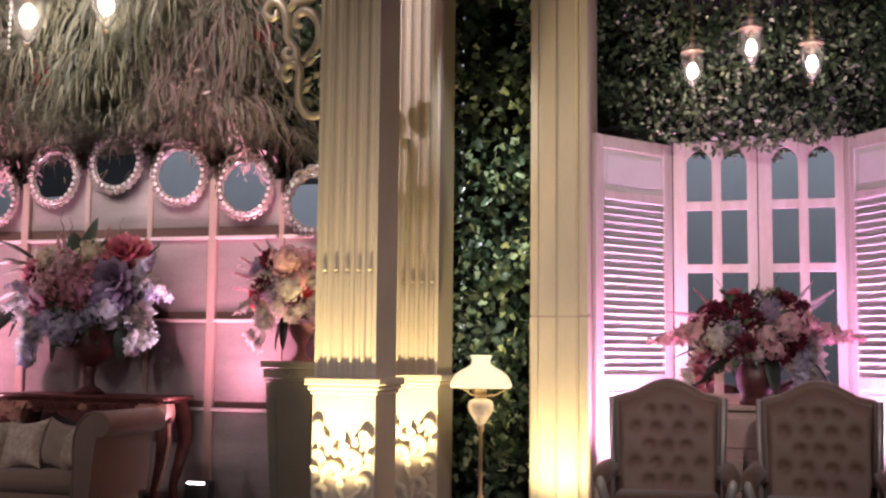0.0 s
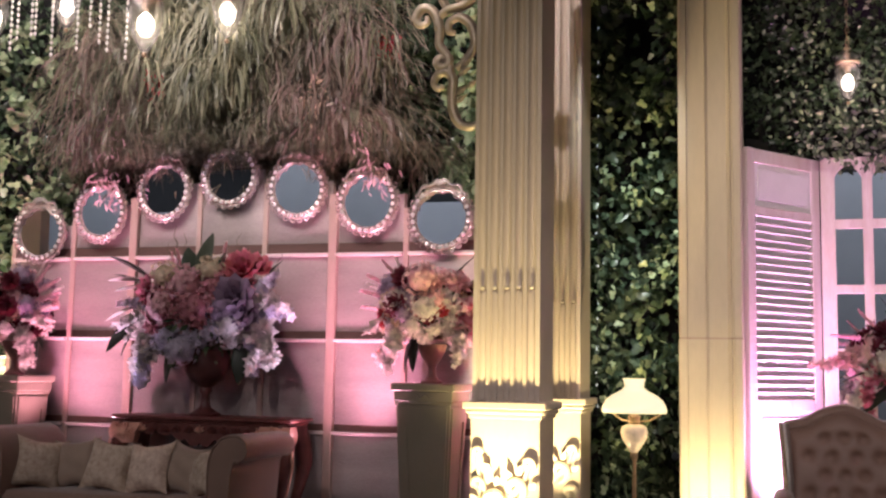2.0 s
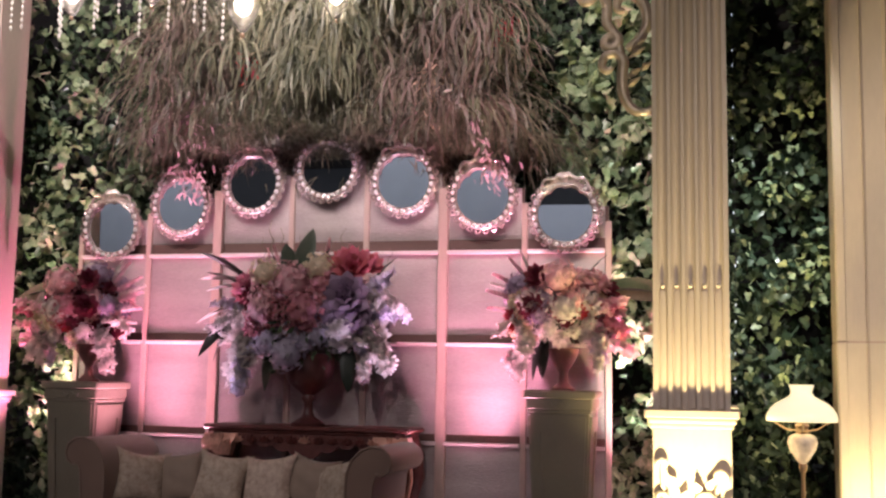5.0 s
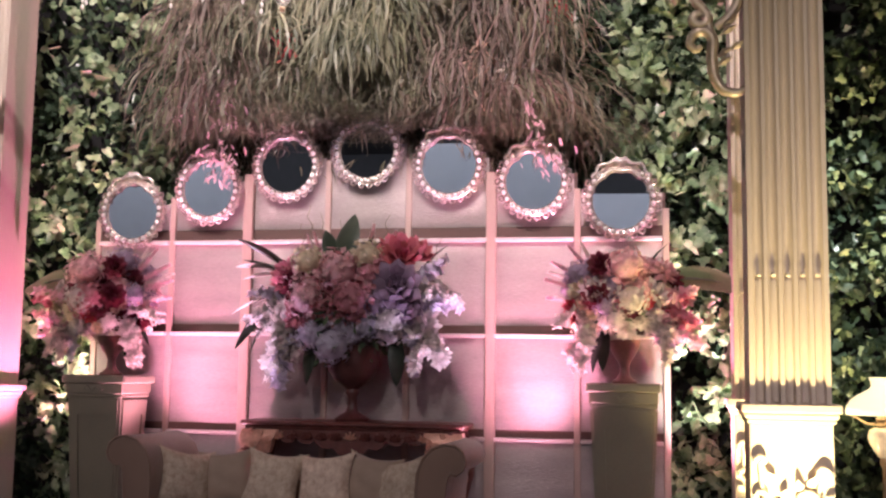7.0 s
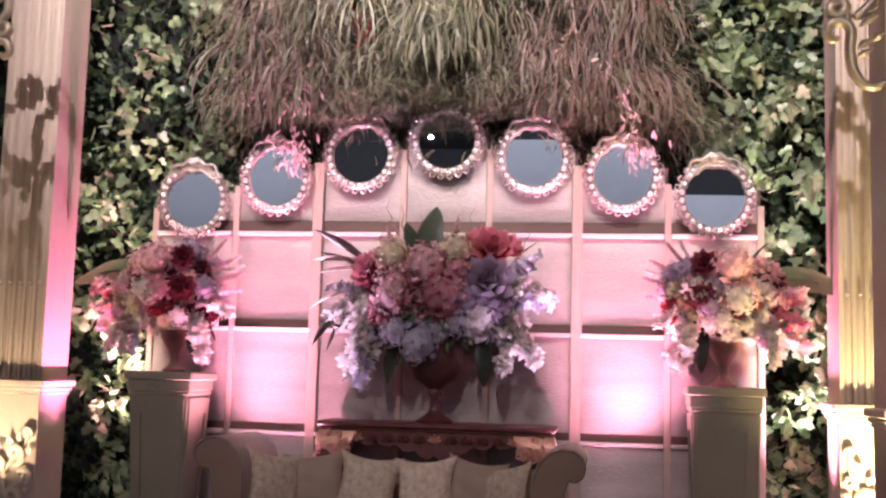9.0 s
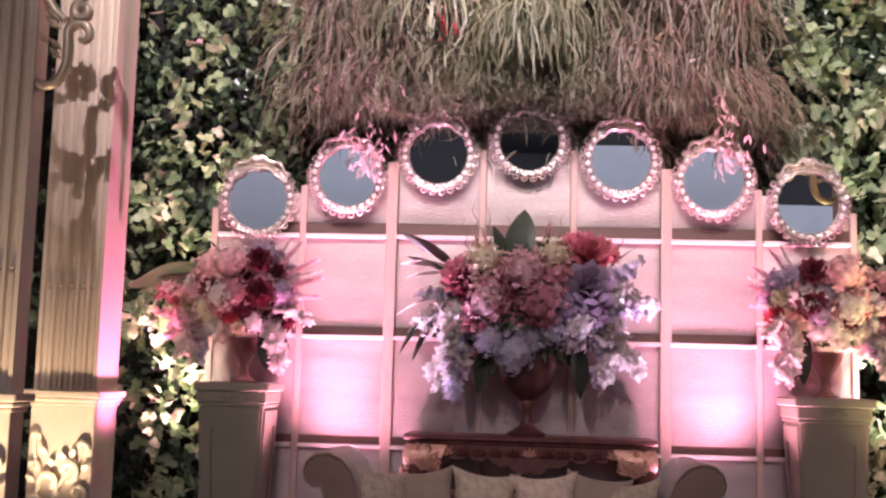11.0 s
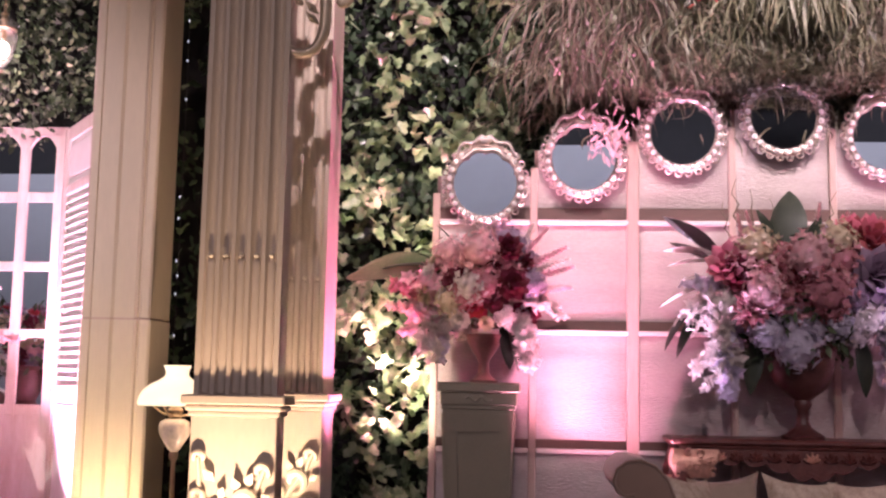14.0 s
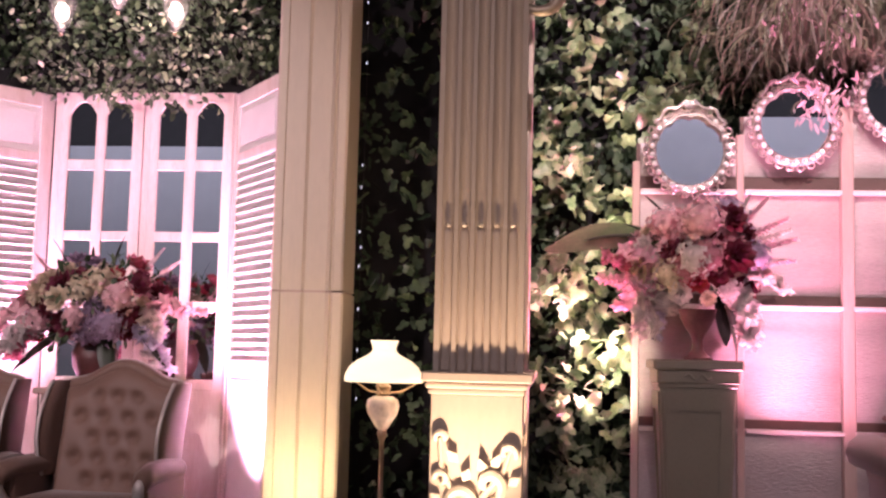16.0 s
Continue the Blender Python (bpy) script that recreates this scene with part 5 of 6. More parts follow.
def stand_arrangement(at, side, seed):
    """side: +1 when the plumes reach to the right."""
    ob = thing("flower_arrangement", at, "vase arrangement of mixed pink, wine and cream flowers on a stand", "flowers", "arrangements on the flower stands")
    part("vase", Shape().lathe([(0.0, 0), (0.078, 0), (0.082, 0.012), (0.055, 0.028), (0.032, 0.055), (0.028, 0.11), (0.042, 0.14), (0.070, 0.18), (0.095, 0.23), (0.105, 0.275), (0.096, 0.275), (0.06, 0.20)], 28), VASE, ob, "footed rose-brown vase", 50)
    put("greenery", GREENS[0], ob, (0, 0.02, 0.52), (0, 0, 1), 0.28)
    kinds = [("hydrangea", HYD["blush"], 3, (-0.6, 0.6), (0.1, 1)), ("hydrangea", HYD["rose"], 0.8, (-0.9, 0.6), (-0.2, 1)), ("rose", ROSE["wine"], 1.5, (-0.6, 0.9), (-0.5, 0.7)), ("rose", ROSE["peach"], 0.4, ALL[0], (-0.4, 0.6)), ("hydrangea", HYD["mauve"], 1.5, ALL[0], (-0.2, 0.9)),
             ("hydrangea", HYD["white"], 4, (-0.7, 0.8), (-1, 0.1)), ("hydrangea", HYD["cream"], 0.6, ALL[0], ALL[1]), ("rose", ROSE["cream"], 1, ALL[0], ALL[1]), ("rose", ROSE["red"], 0.5, ALL[0], (-0.5, 0.6)), ("rose", ROSE["white"], 1.5, ALL[0], (-0.9, 0.4)),
             ("carnation", CARN["blush"], 2, ALL[0], (-0.3, 1)), ("carnation", CARN["wine"], 1, ALL[0], (-0.6, 0.7)), ("carnation", CARN["white"], 2, ALL[0], (-1, 0.2))]
    if side < 0:
        kinds = [(n, m, w, (-x[1], -x[0]), z) for n, m, w, x, z in kinds]
    dome(ob, seed, (0, -0.05, 0.52), 0.33, 0.30, 0.29, kinds, 78, 0.080)
    put("hydrangea", HYD["blush"], ob, (-side * 0.02, -0.36, 0.72), (0, -1, 0.2), 0.115)
    put("hydrangea", HYD["white"], ob, (-side * 0.06, -0.36, 0.52), (0, -1, 0), 0.10)
    put("rose", ROSE["wine"], ob, (side * 0.16, -0.33, 0.54), (side * 0.3, -1, 0), 0.085)
    put("rose", ROSE["wine"], ob, (side * 0.14, -0.28, 0.74), (side * 0.3, -1, 0.3), 0.075)
    for z, w, l, k in ((0.52, (-1, -0.3, 0.1), 0.26, "pink"), (0.44, (-1, -0.3, -0.4), 0.28, "pink"), (0.40, (-0.8, -0.3, -0.8), 0.30, "white"), (0.36, (-0.5, -0.4, -1), 0.26, "white"), (0.34, (0.1, -0.5, -1), 0.26, "white"), (0.36, (0.35, -0.4, -1), 0.24, "white"), (0.46, (1, -0.4, -0.2), 0.24, "white")):
        put("orchid_spray", ORCHID_SPRAY[k], ob, (side * 0.22 * (1 if w[0] > 0 else -1), -0.16, z), (side * w[0], w[1], w[2]), l, random.uniform(0, 6))
    for k, (z, w, l) in enumerate(((0.62, (1, -0.2, 0.5), 0.34), (0.57, (1, -0.3, 0.25), 0.36), (0.52, (1, -0.3, 0.05), 0.34), (0.66, (0.8, -0.2, 0.9), 0.30), (0.47, (1, -0.2, -0.15), 0.28), (0.68, (0.5, 0, 1), 0.26), (0.59, (1, -0.1, 0.38), 0.34), (0.50, (1, -0.4, 0.15), 0.30))):
        put("plume", PLUME["pink" if k < 4 else "white"], ob, (side * 0.16, -0.06, z), (side * w[0], w[1], w[2]), l)
    for z, w, l, k in ((0.56, (-1, -0.3, -0.15), 0.26, "pink"), (0.48, (-0.9, -0.3, -0.6), 0.30, "blush"), (0.44, (-0.7, -0.4, -0.9), 0.30, "white"), (0.50, (-1, -0.1, -0.35), 0.30, "pink"), (0.38, (-0.5, -0.3, -1), 0.26, "lilac"), (0.36, (0.1, -0.4, -1), 0.26, "white"), (0.36, (0.3, -0.3, -1), 0.22, "blush")):
        put("flower_spray", SPRAY[k], ob, (side * 0.20 * (1 if w[0] > 0 else -1), -0.12, z), (side * w[0], w[1], w[2]), l, random.uniform(0, 6))
    for z, w, l, k in ((0.62, (-1, 0.2, 0.3), 0.50, 1), (0.70, (-0.5, 0.2, 1), 0.28, 0), (0.40, (0.45, -0.2, -1), 0.34, 1), (0.45, (0.8, -0.2, -0.7), 0.30, 0), (0.70, (0.6, 0.1, 1), 0.26, 2), (0.60, (-0.9, 0, 0.7), 0.32, 2), (0.38, (0.15, -0.3, -1), 0.30, 1)):
        put("leaf_blade", BLADES[k], ob, (side * (0.12 if w[0] > 0 else -0.12), 0.0, z), (side * w[0], w[1], w[2]), l, random.uniform(-0.3, 0.3))
    return ob


stand_arrangement((STAND_R[0], STAND_R[1] - 0.02, 1.2), -1, 8)
stand_arrangement((STAND_L[0] + 0.02, STAND_L[1] - 0.02, 1.2), 1, 9)


def side_table(at):
    ob = thing("side_table", at, "small pinkish wooden cabinet behind the wing chairs", "cabinet", "cabinets behind the chairs")
    part("body", Shape().box(-0.24, 0.24, -0.17, 0.17, 0.08, 0.92, 0.006), BATTEN, ob)
    part("tabletop", Shape().box(-0.28, 0.28, -0.20, 0.20, 0.92, 0.955, 0.008), BATTEN, ob, "", 30)
    for z in (0.14, 0.41, 0.68):
        d = part("drawer", Shape().box(-0.215, 0.215, -0.186, -0.1705, z, z + 0.20, 0.006), BATTEN, ob)
        part("knob", Shape().ball((0, -0.198, z + 0.10), 0.014, 10, 6), BRASS, d, "brass knob", 60)
    for x in (-0.2, 0.2):
        for y in (-0.13, 0.13):
            part("foot", Shape().lathe([(0.02, 0), (0.03, 0.04), (0.022, 0.08)], 10, Matrix.Translation((x, y, 0))), BATTEN, ob, "", 50)


def bay_arrangement(at, side, seed):
    ob = thing("flower_arrangement", at, "low wide vase arrangement of cream, wine and rose flowers", "flowers", "arrangements behind the wing chairs")
    part("vase", Shape().lathe([(0.0, 0), (0.10, 0), (0.11, 0.02), (0.085, 0.05), (0.12, 0.12), (0.13, 0.20), (0.10, 0.27), (0.12, 0.30), (0.11, 0.30), (0.08, 0.26)], 28), TERRACOTTA, ob, "rose-brown vase", 50)
    put("greenery", GREENS[1], ob, (0, 0.02, 0.46), (0, 0, 1), 0.34)
    kinds = [("hydrangea", HYD["cream"], 1, (-0.4, 0.6), (0.1, 1)), ("rose", ROSE["wine"], 7, (-0.5, 0.8), (-0.6, 0.8)), ("hydrangea", HYD["mauve"], 3, (-0.5, 0.5), (-0.5, 0.6)), ("rose", ROSE["coral"], 1, ALL[0], (0.0, 1)),
             ("hydrangea", HYD["blush"], 3, ALL[0], (-0.5, 0.5)), ("rose", ROSE["cream"], 2, ALL[0], (-0.5, 0.5)), ("hydrangea", HYD["white"], 3, ALL[0], (-1, 0.1)), ("rose", ROSE["red"], 0.7, ALL[0], ALL[1]),
             ("carnation", CARN["cream"], 1, ALL[0], (-0.2, 1)), ("carnation", CARN["wine"], 5, ALL[0], (-0.6, 0.7)), ("carnation", CARN["mauve"], 1.5, ALL[0], ALL[1])]
    dome(ob, seed, (0, 0, 0.48), 0.38, 0.26, 0.27, kinds, 60, 0.078)
    for x, z, w, l, k in ((0.34, 0.46, (0.5, -0.3, -1), 0.36, "white"), (0.38, 0.50, (0.9, -0.3, -0.4), 0.28, "blush"), (-0.32, 0.42, (-0.4, -0.3, -1), 0.36, "white"), (-0.36, 0.50, (-0.9, -0.3, -0.5), 0.30, "blush"), (0.30, 0.40, (0.3, -0.3, -1), 0.34, "lilac"), (-0.3, 0.4, (-0.7, -0.3, -1), 0.3, "pink")):
        put("flower_spray", SPRAY[k], ob, (x, -0.1, z), w, l, random.uniform(0, 6))
    for x, z, w, l, k in ((-0.3, 0.58, (-1, -0.1, 0.1), 0.26, "pink"), (0.30, 0.62, (0.9, 0, 0.6), 0.24, "white"), (0.24, 0.64, (0.7, 0, 0.9), 0.22, "white"), (-0.26, 0.62, (-0.6, 0, 0.7), 0.20, "blush")):
        put("plume", PLUME[k], ob, (x, 0, z), w, l)
    for x, z, w, l, k in ((-0.1, 0.35, (-0.9, -0.4, -0.5), 0.42, 1), (-0.2, 0.4, (-1, -0.3, -0.1), 0.36, 0), (0.25, 0.38, (0.8, -0.3, -0.6), 0.36, 1), (0.1, 0.66, (0.1, 0, 1), 0.22, 2), (-0.15, 0.64, (-0.3, 0, 1), 0.24, 2), (0.08, 0.36, (0.25, -0.5, -0.8), 0.32, 1)):
        put("leaf_blade", BLADES[k], ob, (x, -0.05, z), w, l, random.uniform(-0.3, 0.3))


for cx, side, seed in ((SIDE_R - 0.02, 1, 21), (SIDE_L + 0.06, -1, 22)):
    side_table((cx, 7.62, 0))
    bay_arrangement((cx, 7.60, 0.955), side, seed)


# ---- hedge walls and hanging greenery ----
IVY = ((0, 0), (0.30, -0.12), (0.46, 0.22), (0.26, 0.42), (0.30, 0.74), (0.0, 1.0), (-0.30, 0.74), (-0.26, 0.42), (-0.46, 0.22), (-0.30, -0.12))
OVAL = ((0, 0), (0.22, 0.25), (0.26, 0.55), (0.0, 1.0), (-0.26, 0.55), (-0.22, 0.25))


def leaf_mass(name, points, outline, mat, label, sizes, seed, droop=0.5, spread=1.0, category="foliage"):
    """Many single leaves, each a folded blade on its own, at the points given."""
    rs = np.random.RandomState(seed)
    n, k = len(points), len(outline)
    out = np.array(outline, float)
    base = np.stack([out[:, 0], 0.25 * np.abs(out[:, 0]) - 0.18 * out[:, 1] ** 2, out[:, 1]], 1)
    mid_line = np.array([[0, -0.06, 0.45]])
    tmpl = np.concatenate([base, mid_line])
    size = rs.uniform(sizes[0], sizes[1], n)
    yaw = rs.normal(0, 0.75 * spread, n)
    tilt = rs.normal(0.35, 0.5 * spread, n)
    roll = rs.normal(math.pi, droop * 1.6, n)
    cy, sy, ct, st_, cr, sr = np.cos(yaw), np.sin(yaw), np.cos(tilt), np.sin(tilt), np.cos(roll), np.sin(roll)
    p = tmpl[None] * size[:, None, None]
    x, y, z = p[..., 0], p[..., 1], p[..., 2]
    x, z = x * cr[:, None] - z * sr[:, None], x * sr[:, None] + z * cr[:, None]
    y, z = y * ct[:, None] - z * st_[:, None], y * st_[:, None] + z * ct[:, None]
    x, y = x * cy[:, None] - y * sy[:, None], x * sy[:, None] + y * cy[:, None]
    v = np.stack([x, y, z], -1) + np.asarray(points)[:, None, :]
    tri = np.array([(i, (i + 1) % k, k) for i in range(k)])
    f = (tri[None] + (np.arange(n) * (k + 1))[:, None, None]).reshape(-1, 3)
    me = bpy.data.meshes.new(name)
    v = v.reshape(-1, 3)
    me.vertices.add(len(v))
    me.vertices.foreach_set("co", v.astype(np.float32).ravel())
    me.loops.add(f.size)
    me.loops.foreach_set("vertex_index", f.astype(np.int32).ravel())
    me.polygons.add(len(f))
    me.polygons.foreach_set("loop_start", np.arange(0, f.size, 3, dtype=np.int32))
    me.update(calc_edges=True)
    me.materials.append(mat)
    return tagged(new(name, me), label, category, kind="stuff")


def lumpy(x, z, seed):
    return np.array([0.5 + 0.5 * noise.noise((a * 1.7 + seed, b * 1.7, seed)) for a, b in zip(x, z)])


def hedge_points(seed, n, x0, x1, z0, z1, y, depth, keep=None, clump=0.42):
    rs = np.random.RandomState(seed)
    x, z = rs.uniform(x0, x1, n), rs.uniform(z0, z1, n)
    l = lumpy(x * 1.6, z * 1.6, seed)
    ok = l + rs.uniform(-0.25, 0.25, n) > clump - 0.1
    if keep is not None:
        ok &= np.array([keep(a, b) for a, b in zip(x, z)])
    yy = y - depth * l + rs.uniform(-0.10, 0.10, n)
    return np.stack([x, yy, z], 1)[ok]


def behind_panel(x, z):
    if x < -7.1 and z > 2.5 and noise.noise((x * 3, z * 2, 7.7)) + 0.9 * (z - 2.5) > 0.25:
        if noise.cell((x * 40, z * 40, 1.5)) > -0.1:
            return False
    i = int(math.floor((x - PX) / STEP + 3.5))
    return not (0 <= i <= 6 and z < MIRROR_Z[i] - 0.15)


L, R = CX - 2.60, CX + 2.60
leaf_mass("hedge", hedge_points(1, 36000, L - 0.2, R + 0.2, 0.05, 4.6, 8.40, 0.30, behind_panel, 0.50), IVY, LEAF, "dense wall of glossy green ivy leaves behind the settee", (0.04, 0.085), 1, 0.5, 1.5)
leaf_mass("hedge", hedge_points(2, 3400, L - 0.15, PX - 1.55, 0.05, 4.4, 8.24, 0.26, behind_panel, 0.60), IVY, LEAF_PALE, "variegated ivy growing through the hedge, uplight put into its pale colour", (0.06, 0.12), 2, 0.5, 1.5)
leaf_mass("hedge", hedge_points(3, 4200, PX + 1.7, R + 0.15, 0.05, 4.4, 8.24, 0.26, behind_panel, 0.60), IVY, LEAF_PALE, "variegated ivy growing through the hedge, uplight put into its pale colour", (0.06, 0.12), 3, 0.5, 1.5)
for k, (a, b) in enumerate(((CX + 2.90, CX + 3.75), (CX - 3.75, CX - 2.90))):
    # pale leaves here stand for glossy highlights on the dark ivy
    leaf_mass("hedge", hedge_points(14 + k, 1500 if k == 0 else 40, a, b, 0.3, 4.6, 8.20, 0.18, None, 0.62), IVY, LEAF_PALE, "scattered ivy leaves in the narrow hedge strip, highlights put into pale colour", (0.04, 0.075), 14 + k, 0.5, 1.5)
    leaf_mass("hedge", hedge_points(10 + k, 4200 if k == 0 else 900, a, b, 0.05, 4.6, 8.32, 0.22, None, 0.45), IVY, LEAF, "tall narrow strip of dark ivy between column and pilaster", (0.05, 0.10), 10 + k, 0.5, 1.5)
for k, cx in enumerate((SIDE_R, SIDE_L)):
    def hung(x, z, cx=cx):
        u = (x - cx) / 0.95
        low = 2.76 + 0.20 * abs(u) ** 1.5 + 0.10 * noise.noise((x * 4, 0, 3.3)) + (0.0 if abs(u) < 1 else 0.8 * (abs(u) - 1))
        return z > low
    leaf_mass("hanging_hedge", hedge_points(20 + k, 12000, cx - 1.75, cx + 1.75, 2.65, 4.7, 8.36, 0.34, hung, 0.34), OVAL, LEAF_DARK, "thick hanging mass of small dark leaves over a folding screen", (0.035, 0.075), 20 + k, 0.9, 1.3)
    leaf_mass("hanging_hedge", hedge_points(30 + k, 2600, cx - 1.6, cx + 1.6, 2.70, 4.7, 8.25, 0.30, hung, 0.58), OVAL, LEAF_PALE, "pale leaf tips scattered through the hanging greenery", (0.03, 0.06), 30 + k, 0.9, 1.3)


def fringe(x):
    u = abs(x - PX)
    return 3.02 - 0.15 * u * u + 0.10 * noise.noise((x * 3, 1, 1)) + 0.5 * max(0, u - 1.25)


def ribbon_mass(name, tufts, strands, length, width, mat, label, seed, floor=None):
    """Thin drooping blades that spring from each tuft, arch outwards and hang."""
    rs = np.random.RandomState(seed)
    o = np.repeat(np.asarray(tufts, float), strands, 0)
    n, k = len(o), 8
    o += rs.normal(0, 0.022, o.shape)
    lean = np.repeat(rs.normal(0, 0.17, len(tufts)), strands) + rs.normal(0, 0.13, n)
    fore = -np.abs(rs.normal(0.05, 0.07, n))
    long_ = rs.uniform(*length, n) * np.repeat(rs.uniform(0.75, 1.2, len(tufts)), strands)
    rise = rs.uniform(0.0, 0.06, n)
    wave, phase = rs.normal(0, 0.024, n), rs.uniform(0, 6.3, n)
    u = np.linspace(0, 1, k)[None]
    arch = 1 - (1 - u) ** 2
    x = o[:, :1] + lean[:, None] * arch + wave[:, None] * np.sin(6 * u + phase[:, None])
    y = o[:, 1:2] + fore[:, None] * arch
    z = o[:, 2:] + rise[:, None] * np.sin(math.pi * u) - long_[:, None] * u ** 1.35
    if floor is not None:
        low = np.array([floor(a) for a in o[:, 0]])[:, None] + np.abs(rs.normal(0, 0.09, n))[:, None]
        top = o[:, 2:]
        end = z[:, -1:]
        z = np.where(end < low, top - (top - z) * (top - low) / (top - end), z)
    half = rs.uniform(0.6, 1.3, n)[:, None] * width * 0.5 * np.clip(np.minimum(1, 6 * (1 - u)) * (0.6 + 0.6 * np.sin(math.pi * u)), 0.06, None)
    a = rs.uniform(-0.9, 0.9, n)[:, None]
    v = np.stack([np.stack([x - half * np.cos(a), y - half * np.sin(a), z], -1), np.stack([x + half * np.cos(a), y + half * np.sin(a), z], -1)], 2).reshape(-1, 3)
    b = (np.arange(n) * 2 * k)[:, None] + 2 * np.arange(k - 1)[None]
    f = np.stack([b, b + 1, b + 3, b + 2], -1).reshape(-1, 4)
    me = bpy.data.meshes.new(name)
    me.vertices.add(len(v))
    me.vertices.foreach_set("co", v.astype(np.float32).ravel())
    me.loops.add(f.size)
    me.loops.foreach_set("vertex_index", f.astype(np.int32).ravel())
    me.polygons.add(len(f))
    me.polygons.foreach_set("loop_start", np.arange(0, f.size, 4, dtype=np.int32))
    me.update(calc_edges=True)
    me.materials.append(mat)
    return tagged(new(name, me), label, "foliage", kind="stuff")


def tufts(seed, n, xs, ys, zs, gaps=-1.0):
    """Random tufts, denser towards the middle, left out where a slow noise falls under gaps."""
    rs = np.random.RandomState(seed)
    out = []
    while len(out) < n:
        x, y, z = rs.uniform(*xs), rs.uniform(*ys), rs.uniform(*zs)
        u = abs(2 * (x - xs[0]) / (xs[1] - xs[0]) - 1)
        if rs.uniform() < 1.25 - u and noise.noise((x * 3.1, seed * 1.3, z * 2.3)) > gaps:
            out.append((x, y, z))
    return out


ribbon_mass("hanging_fern", tufts(5, 950, (PX - 1.50, PX + 1.50), (7.58, 8.02), (2.90, 4.3), -0.12), 9, (0.08, 0.30), 0.008, GRASS, "dense dark fern strands hanging from above over the mirrors", 5, lambda x: fringe(x) - 0.10)
ribbon_mass("hanging_fern", tufts(15, 200, (PX - 1.35, PX + 1.35), (7.62, 7.95), (3.2, 4.3), -0.1), 11, (0.25, 0.50), 0.008, GRASS, "long dark fern strands hanging from above over the mirrors", 15, fringe)
ribbon_mass("hanging_fern", tufts(16, 320, (PX - 1.60, PX + 1.60), (7.97, 8.12), (2.75, 3.35)), 10, (0.08, 0.26), 0.009, GRASS, "short brown fern tips behind the mirrors", 16)
ribbon_mass("hanging_fern", tufts(9, 130, (PX - 1.40, PX + 1.40), (7.52, 7.66), (3.00, 4.2), 0.0), 8, (0.10, 0.34), 0.009, TUFT, "pale fern tips among the dark strands", 9, fringe)
ribbon_mass("hanging_fern", tufts(6, 54, (PX - 0.75, PX + 0.80), (7.34, 7.60), (3.48, 4.2), 0.0), 17, (0.18, 0.42), 0.013, TUFT, "pale grassy tufts hanging in front of the fern strands", 6)
ribbon_mass("hanging_fern", tufts(7, 46, (PX + 0.55, PX + 1.40), (7.50, 7.68), (3.15, 4.1)), 7, (0.25, 0.60), 0.009, ROSE_STRAND, "thin rose-brown strands hanging among the fern, pink light put into their colour", 7, lambda x: 2.78)
ribbon_mass("hanging_fern", tufts(8, 40, (PX - 1.45, PX - 0.80), (7.50, 7.68), (3.1, 4.0)), 7, (0.25, 0.55), 0.009, ROSE_STRAND, "thin rose-brown strands hanging among the fern, pink light put into their colour", 8, lambda x: 2.72)
PETAL = ((0, 0), (0.10, 0.3), (0.13, 0.65), (0.0, 1.0), (-0.13, 0.65), (-0.10, 0.3))
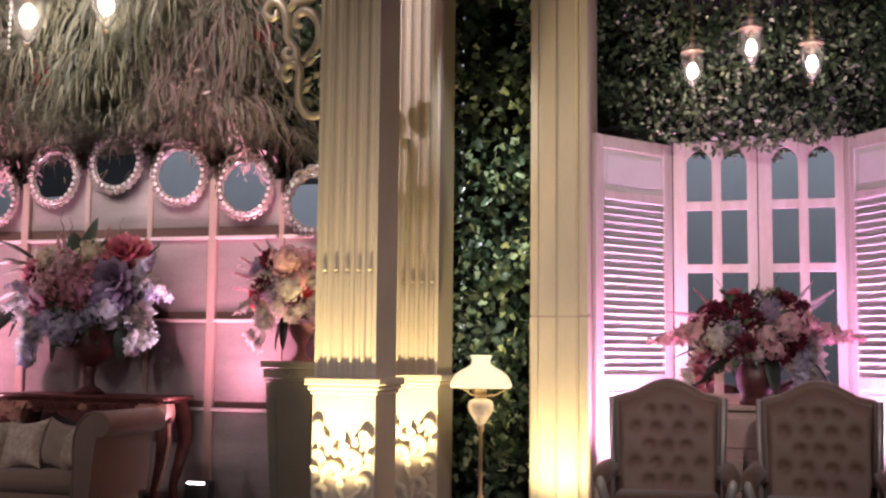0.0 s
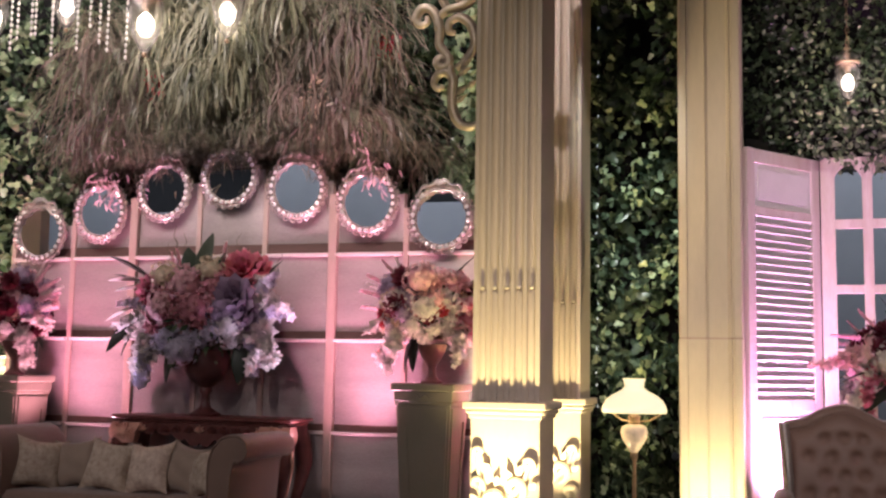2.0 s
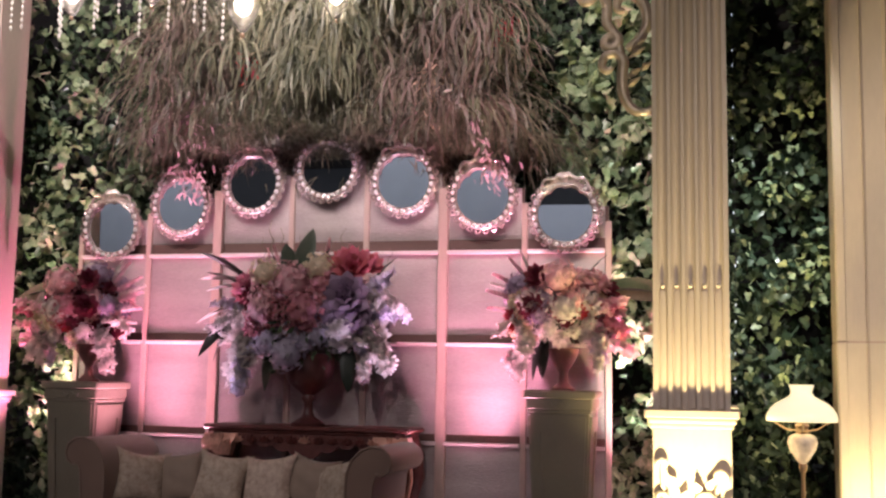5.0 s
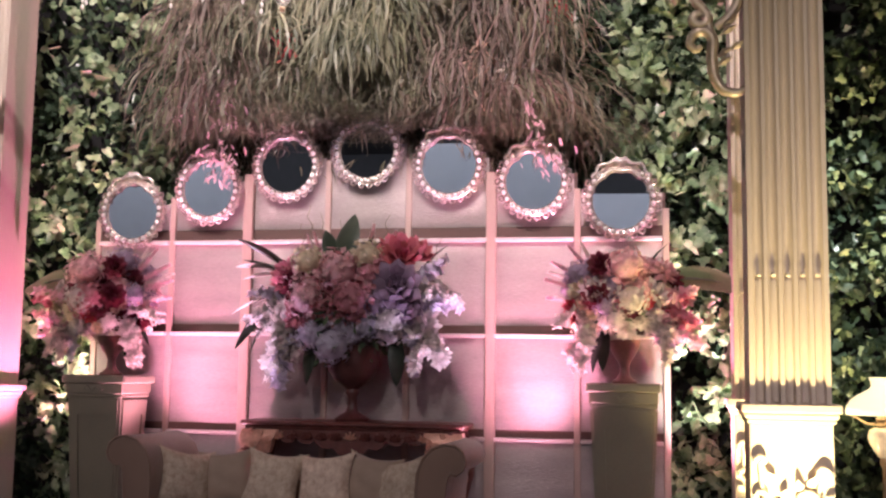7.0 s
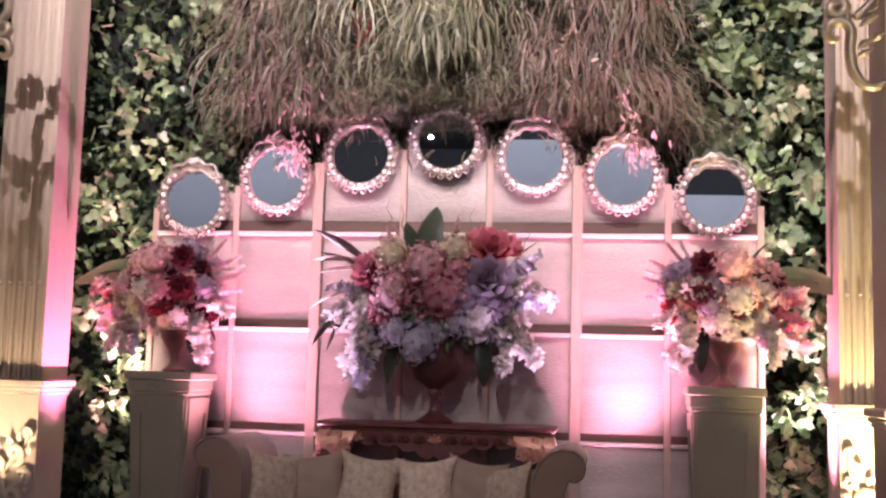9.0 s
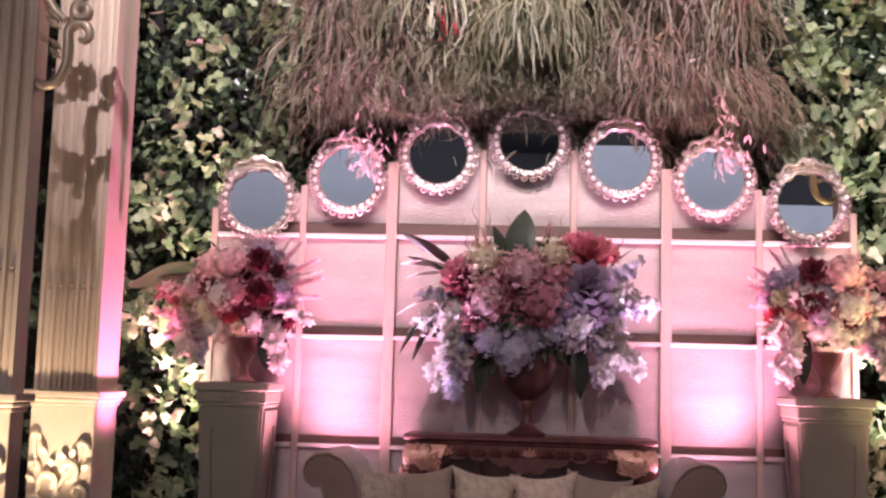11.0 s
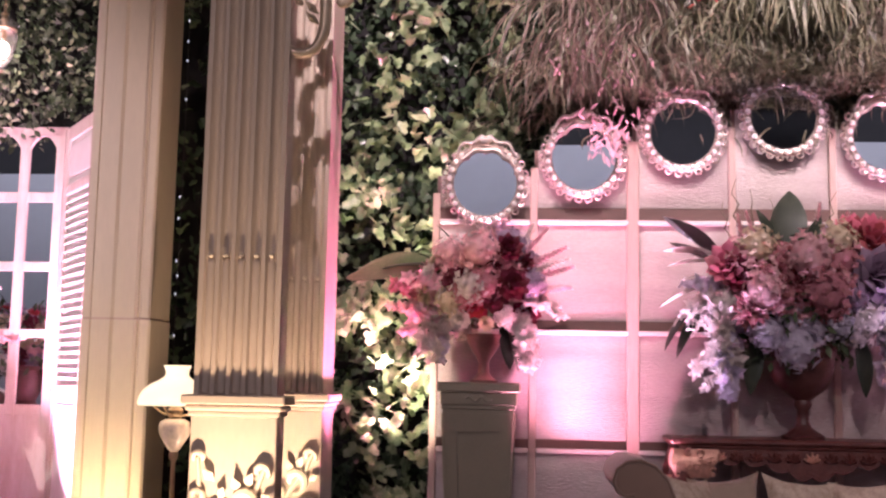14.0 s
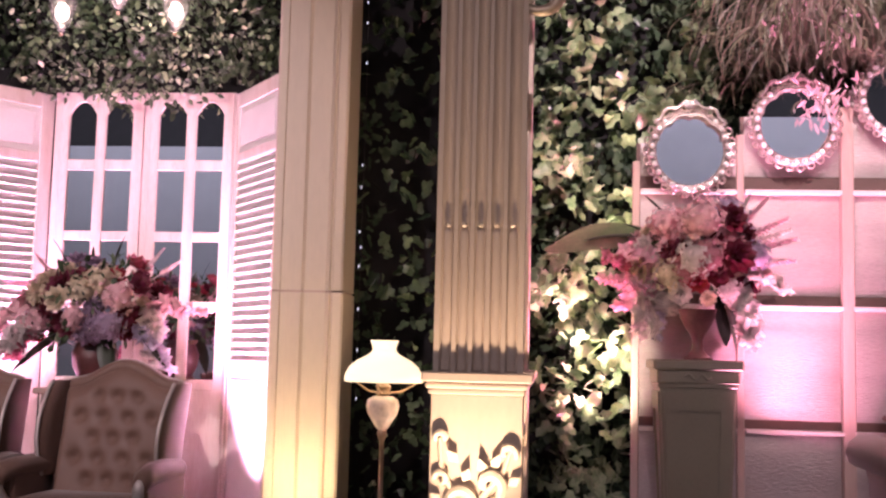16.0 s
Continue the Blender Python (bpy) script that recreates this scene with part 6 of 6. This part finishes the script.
# pink tassels: the glow of the uplights below is put into the petal colour
for k, (x, y, z, n, sx, sz, m, words) in enumerate(((-6.30, 7.60, 3.21, 46, 0.11, 0.07, P_FEATHER, "trailing tassel among the fern strands, pink uplight put into its colour"), (-6.20, 7.62, 2.98, 26, 0.05, 0.10, P_FEATHER, "trailing tassel among the fern strands, pink uplight put into its colour"),
                                         (-6.24, 7.66, 2.72, 44, 0.09, 0.08, P_FEATHER, "tassel drooping over a mirror, pink uplight put into its colour"), (-6.52, 7.60, 3.12, 18, 0.07, 0.04, P_FEATHER, "small tassel among the fern strands, pink uplight put into its colour"),
                                         (-4.38, 7.56, 3.36, 60, 0.06, 0.10, P_PEACH, "dried peach flower head hanging among the fern"), (-4.02, 7.58, 3.05, 22, 0.025, 0.13, P_FEATHER, "thin tassel hanging above a mirror, pink uplight put into its colour"),
                                         (-3.95, 7.66, 2.74, 26, 0.07, 0.07, P_FEATHER, "tassel drooping over a mirror, pink uplight put into its colour"), (-4.18, 7.58, 3.25, 8, 0.02, 0.05, P_WHITE, "small white petals hanging among the fern"),
                                         (-3.87, 7.66, 3.75, 40, 0.045, 0.05, P_RED, "red flower head high among the fern"), (-5.75, 7.5, 3.55, 20, 0.05, 0.05, P_RED, "dark red flower head high among the fern"))):
    rs = np.random.RandomState(60 + k)
    leaf_mass("hanging_blossom", np.stack([rs.normal(x, sx, n), rs.normal(y, 0.035, n), rs.normal(z, sz, n)], 1), PETAL, m, words, (0.045, 0.095), 40 + k, 0.35, 0.9)

# broad pale leaves beside the stand arrangements
OLIVE = material("olive_broad_leaf", (0.17, 0.20, 0.10), 0.4, second=(0.08, 0.11, 0.05), scale=7, bump=0.1, translucent=0.15)
for side, (x, y) in ((-1, STAND_L), (1, STAND_R)):
    leaf = Shape()
    g = []
    for i in range(21):
        t = i / 20
        w = 0.105 * math.sin(math.pi * (0.06 + 0.94 * t)) ** 0.6 if i < 20 else 0.002
        z = 0.11 * math.sin(math.pi * t * 0.9) - 0.06 * t
        g.append([(side * 0.74 * t, 0.20 * t + k * 0.05 * w / 0.1, z + (0.55 if k > 0 else 1.0) * k * w + 0.012 * (1 - abs(k)) + 0.004 * math.sin(9 * t + 2 * k)) for k in (-1, -0.66, -0.33, 0, 0.33, 0.66, 1)])
    leaf.sheet(g)
    tagged(part("banana_leaf", leaf, OLIVE, None, "", 80, pose(x + side * 0.08, y - 0.02, 1.83)), "broad arching olive-green leaf reaching out of an arrangement", "leaf", "broad leaves")

# strings of tiny lights beside the pilasters
SPARK = material("tiny_led", (0.9, 0.95, 1.0), 0.3, bump=0.0, emit=(0.75, 0.88, 1.0), power=0.7)
SEED = Shape().ball((0, 0, 0), 0.004, 6, 4, 1, 1, 2.6).mesh("led", SPARK)
for x, y, seed in ((CX + 3.02, 8.0, 1), (CX - 3.615, 7.985, 2)):
    rnd = random.Random(seed)
    cord = thing("string_light", (x, y, 0.9), "thin hanging string of tiny bluish lights", "string light", "strings of lights")
    part("cable", Shape().tube([(0, 0, 0), (0.01, 0, 1.5), (0, 0, 7.09)], 0.002, 4), IRON, cord)
    for i in range(24):
        if rnd.random() < 0.35:
            continue
        part("led", SEED, SPARK, cord, "", 0, pose(rnd.uniform(-0.008, 0.008), -0.006, 0.05 + 0.125 * i + rnd.uniform(-0.03, 0.03)))
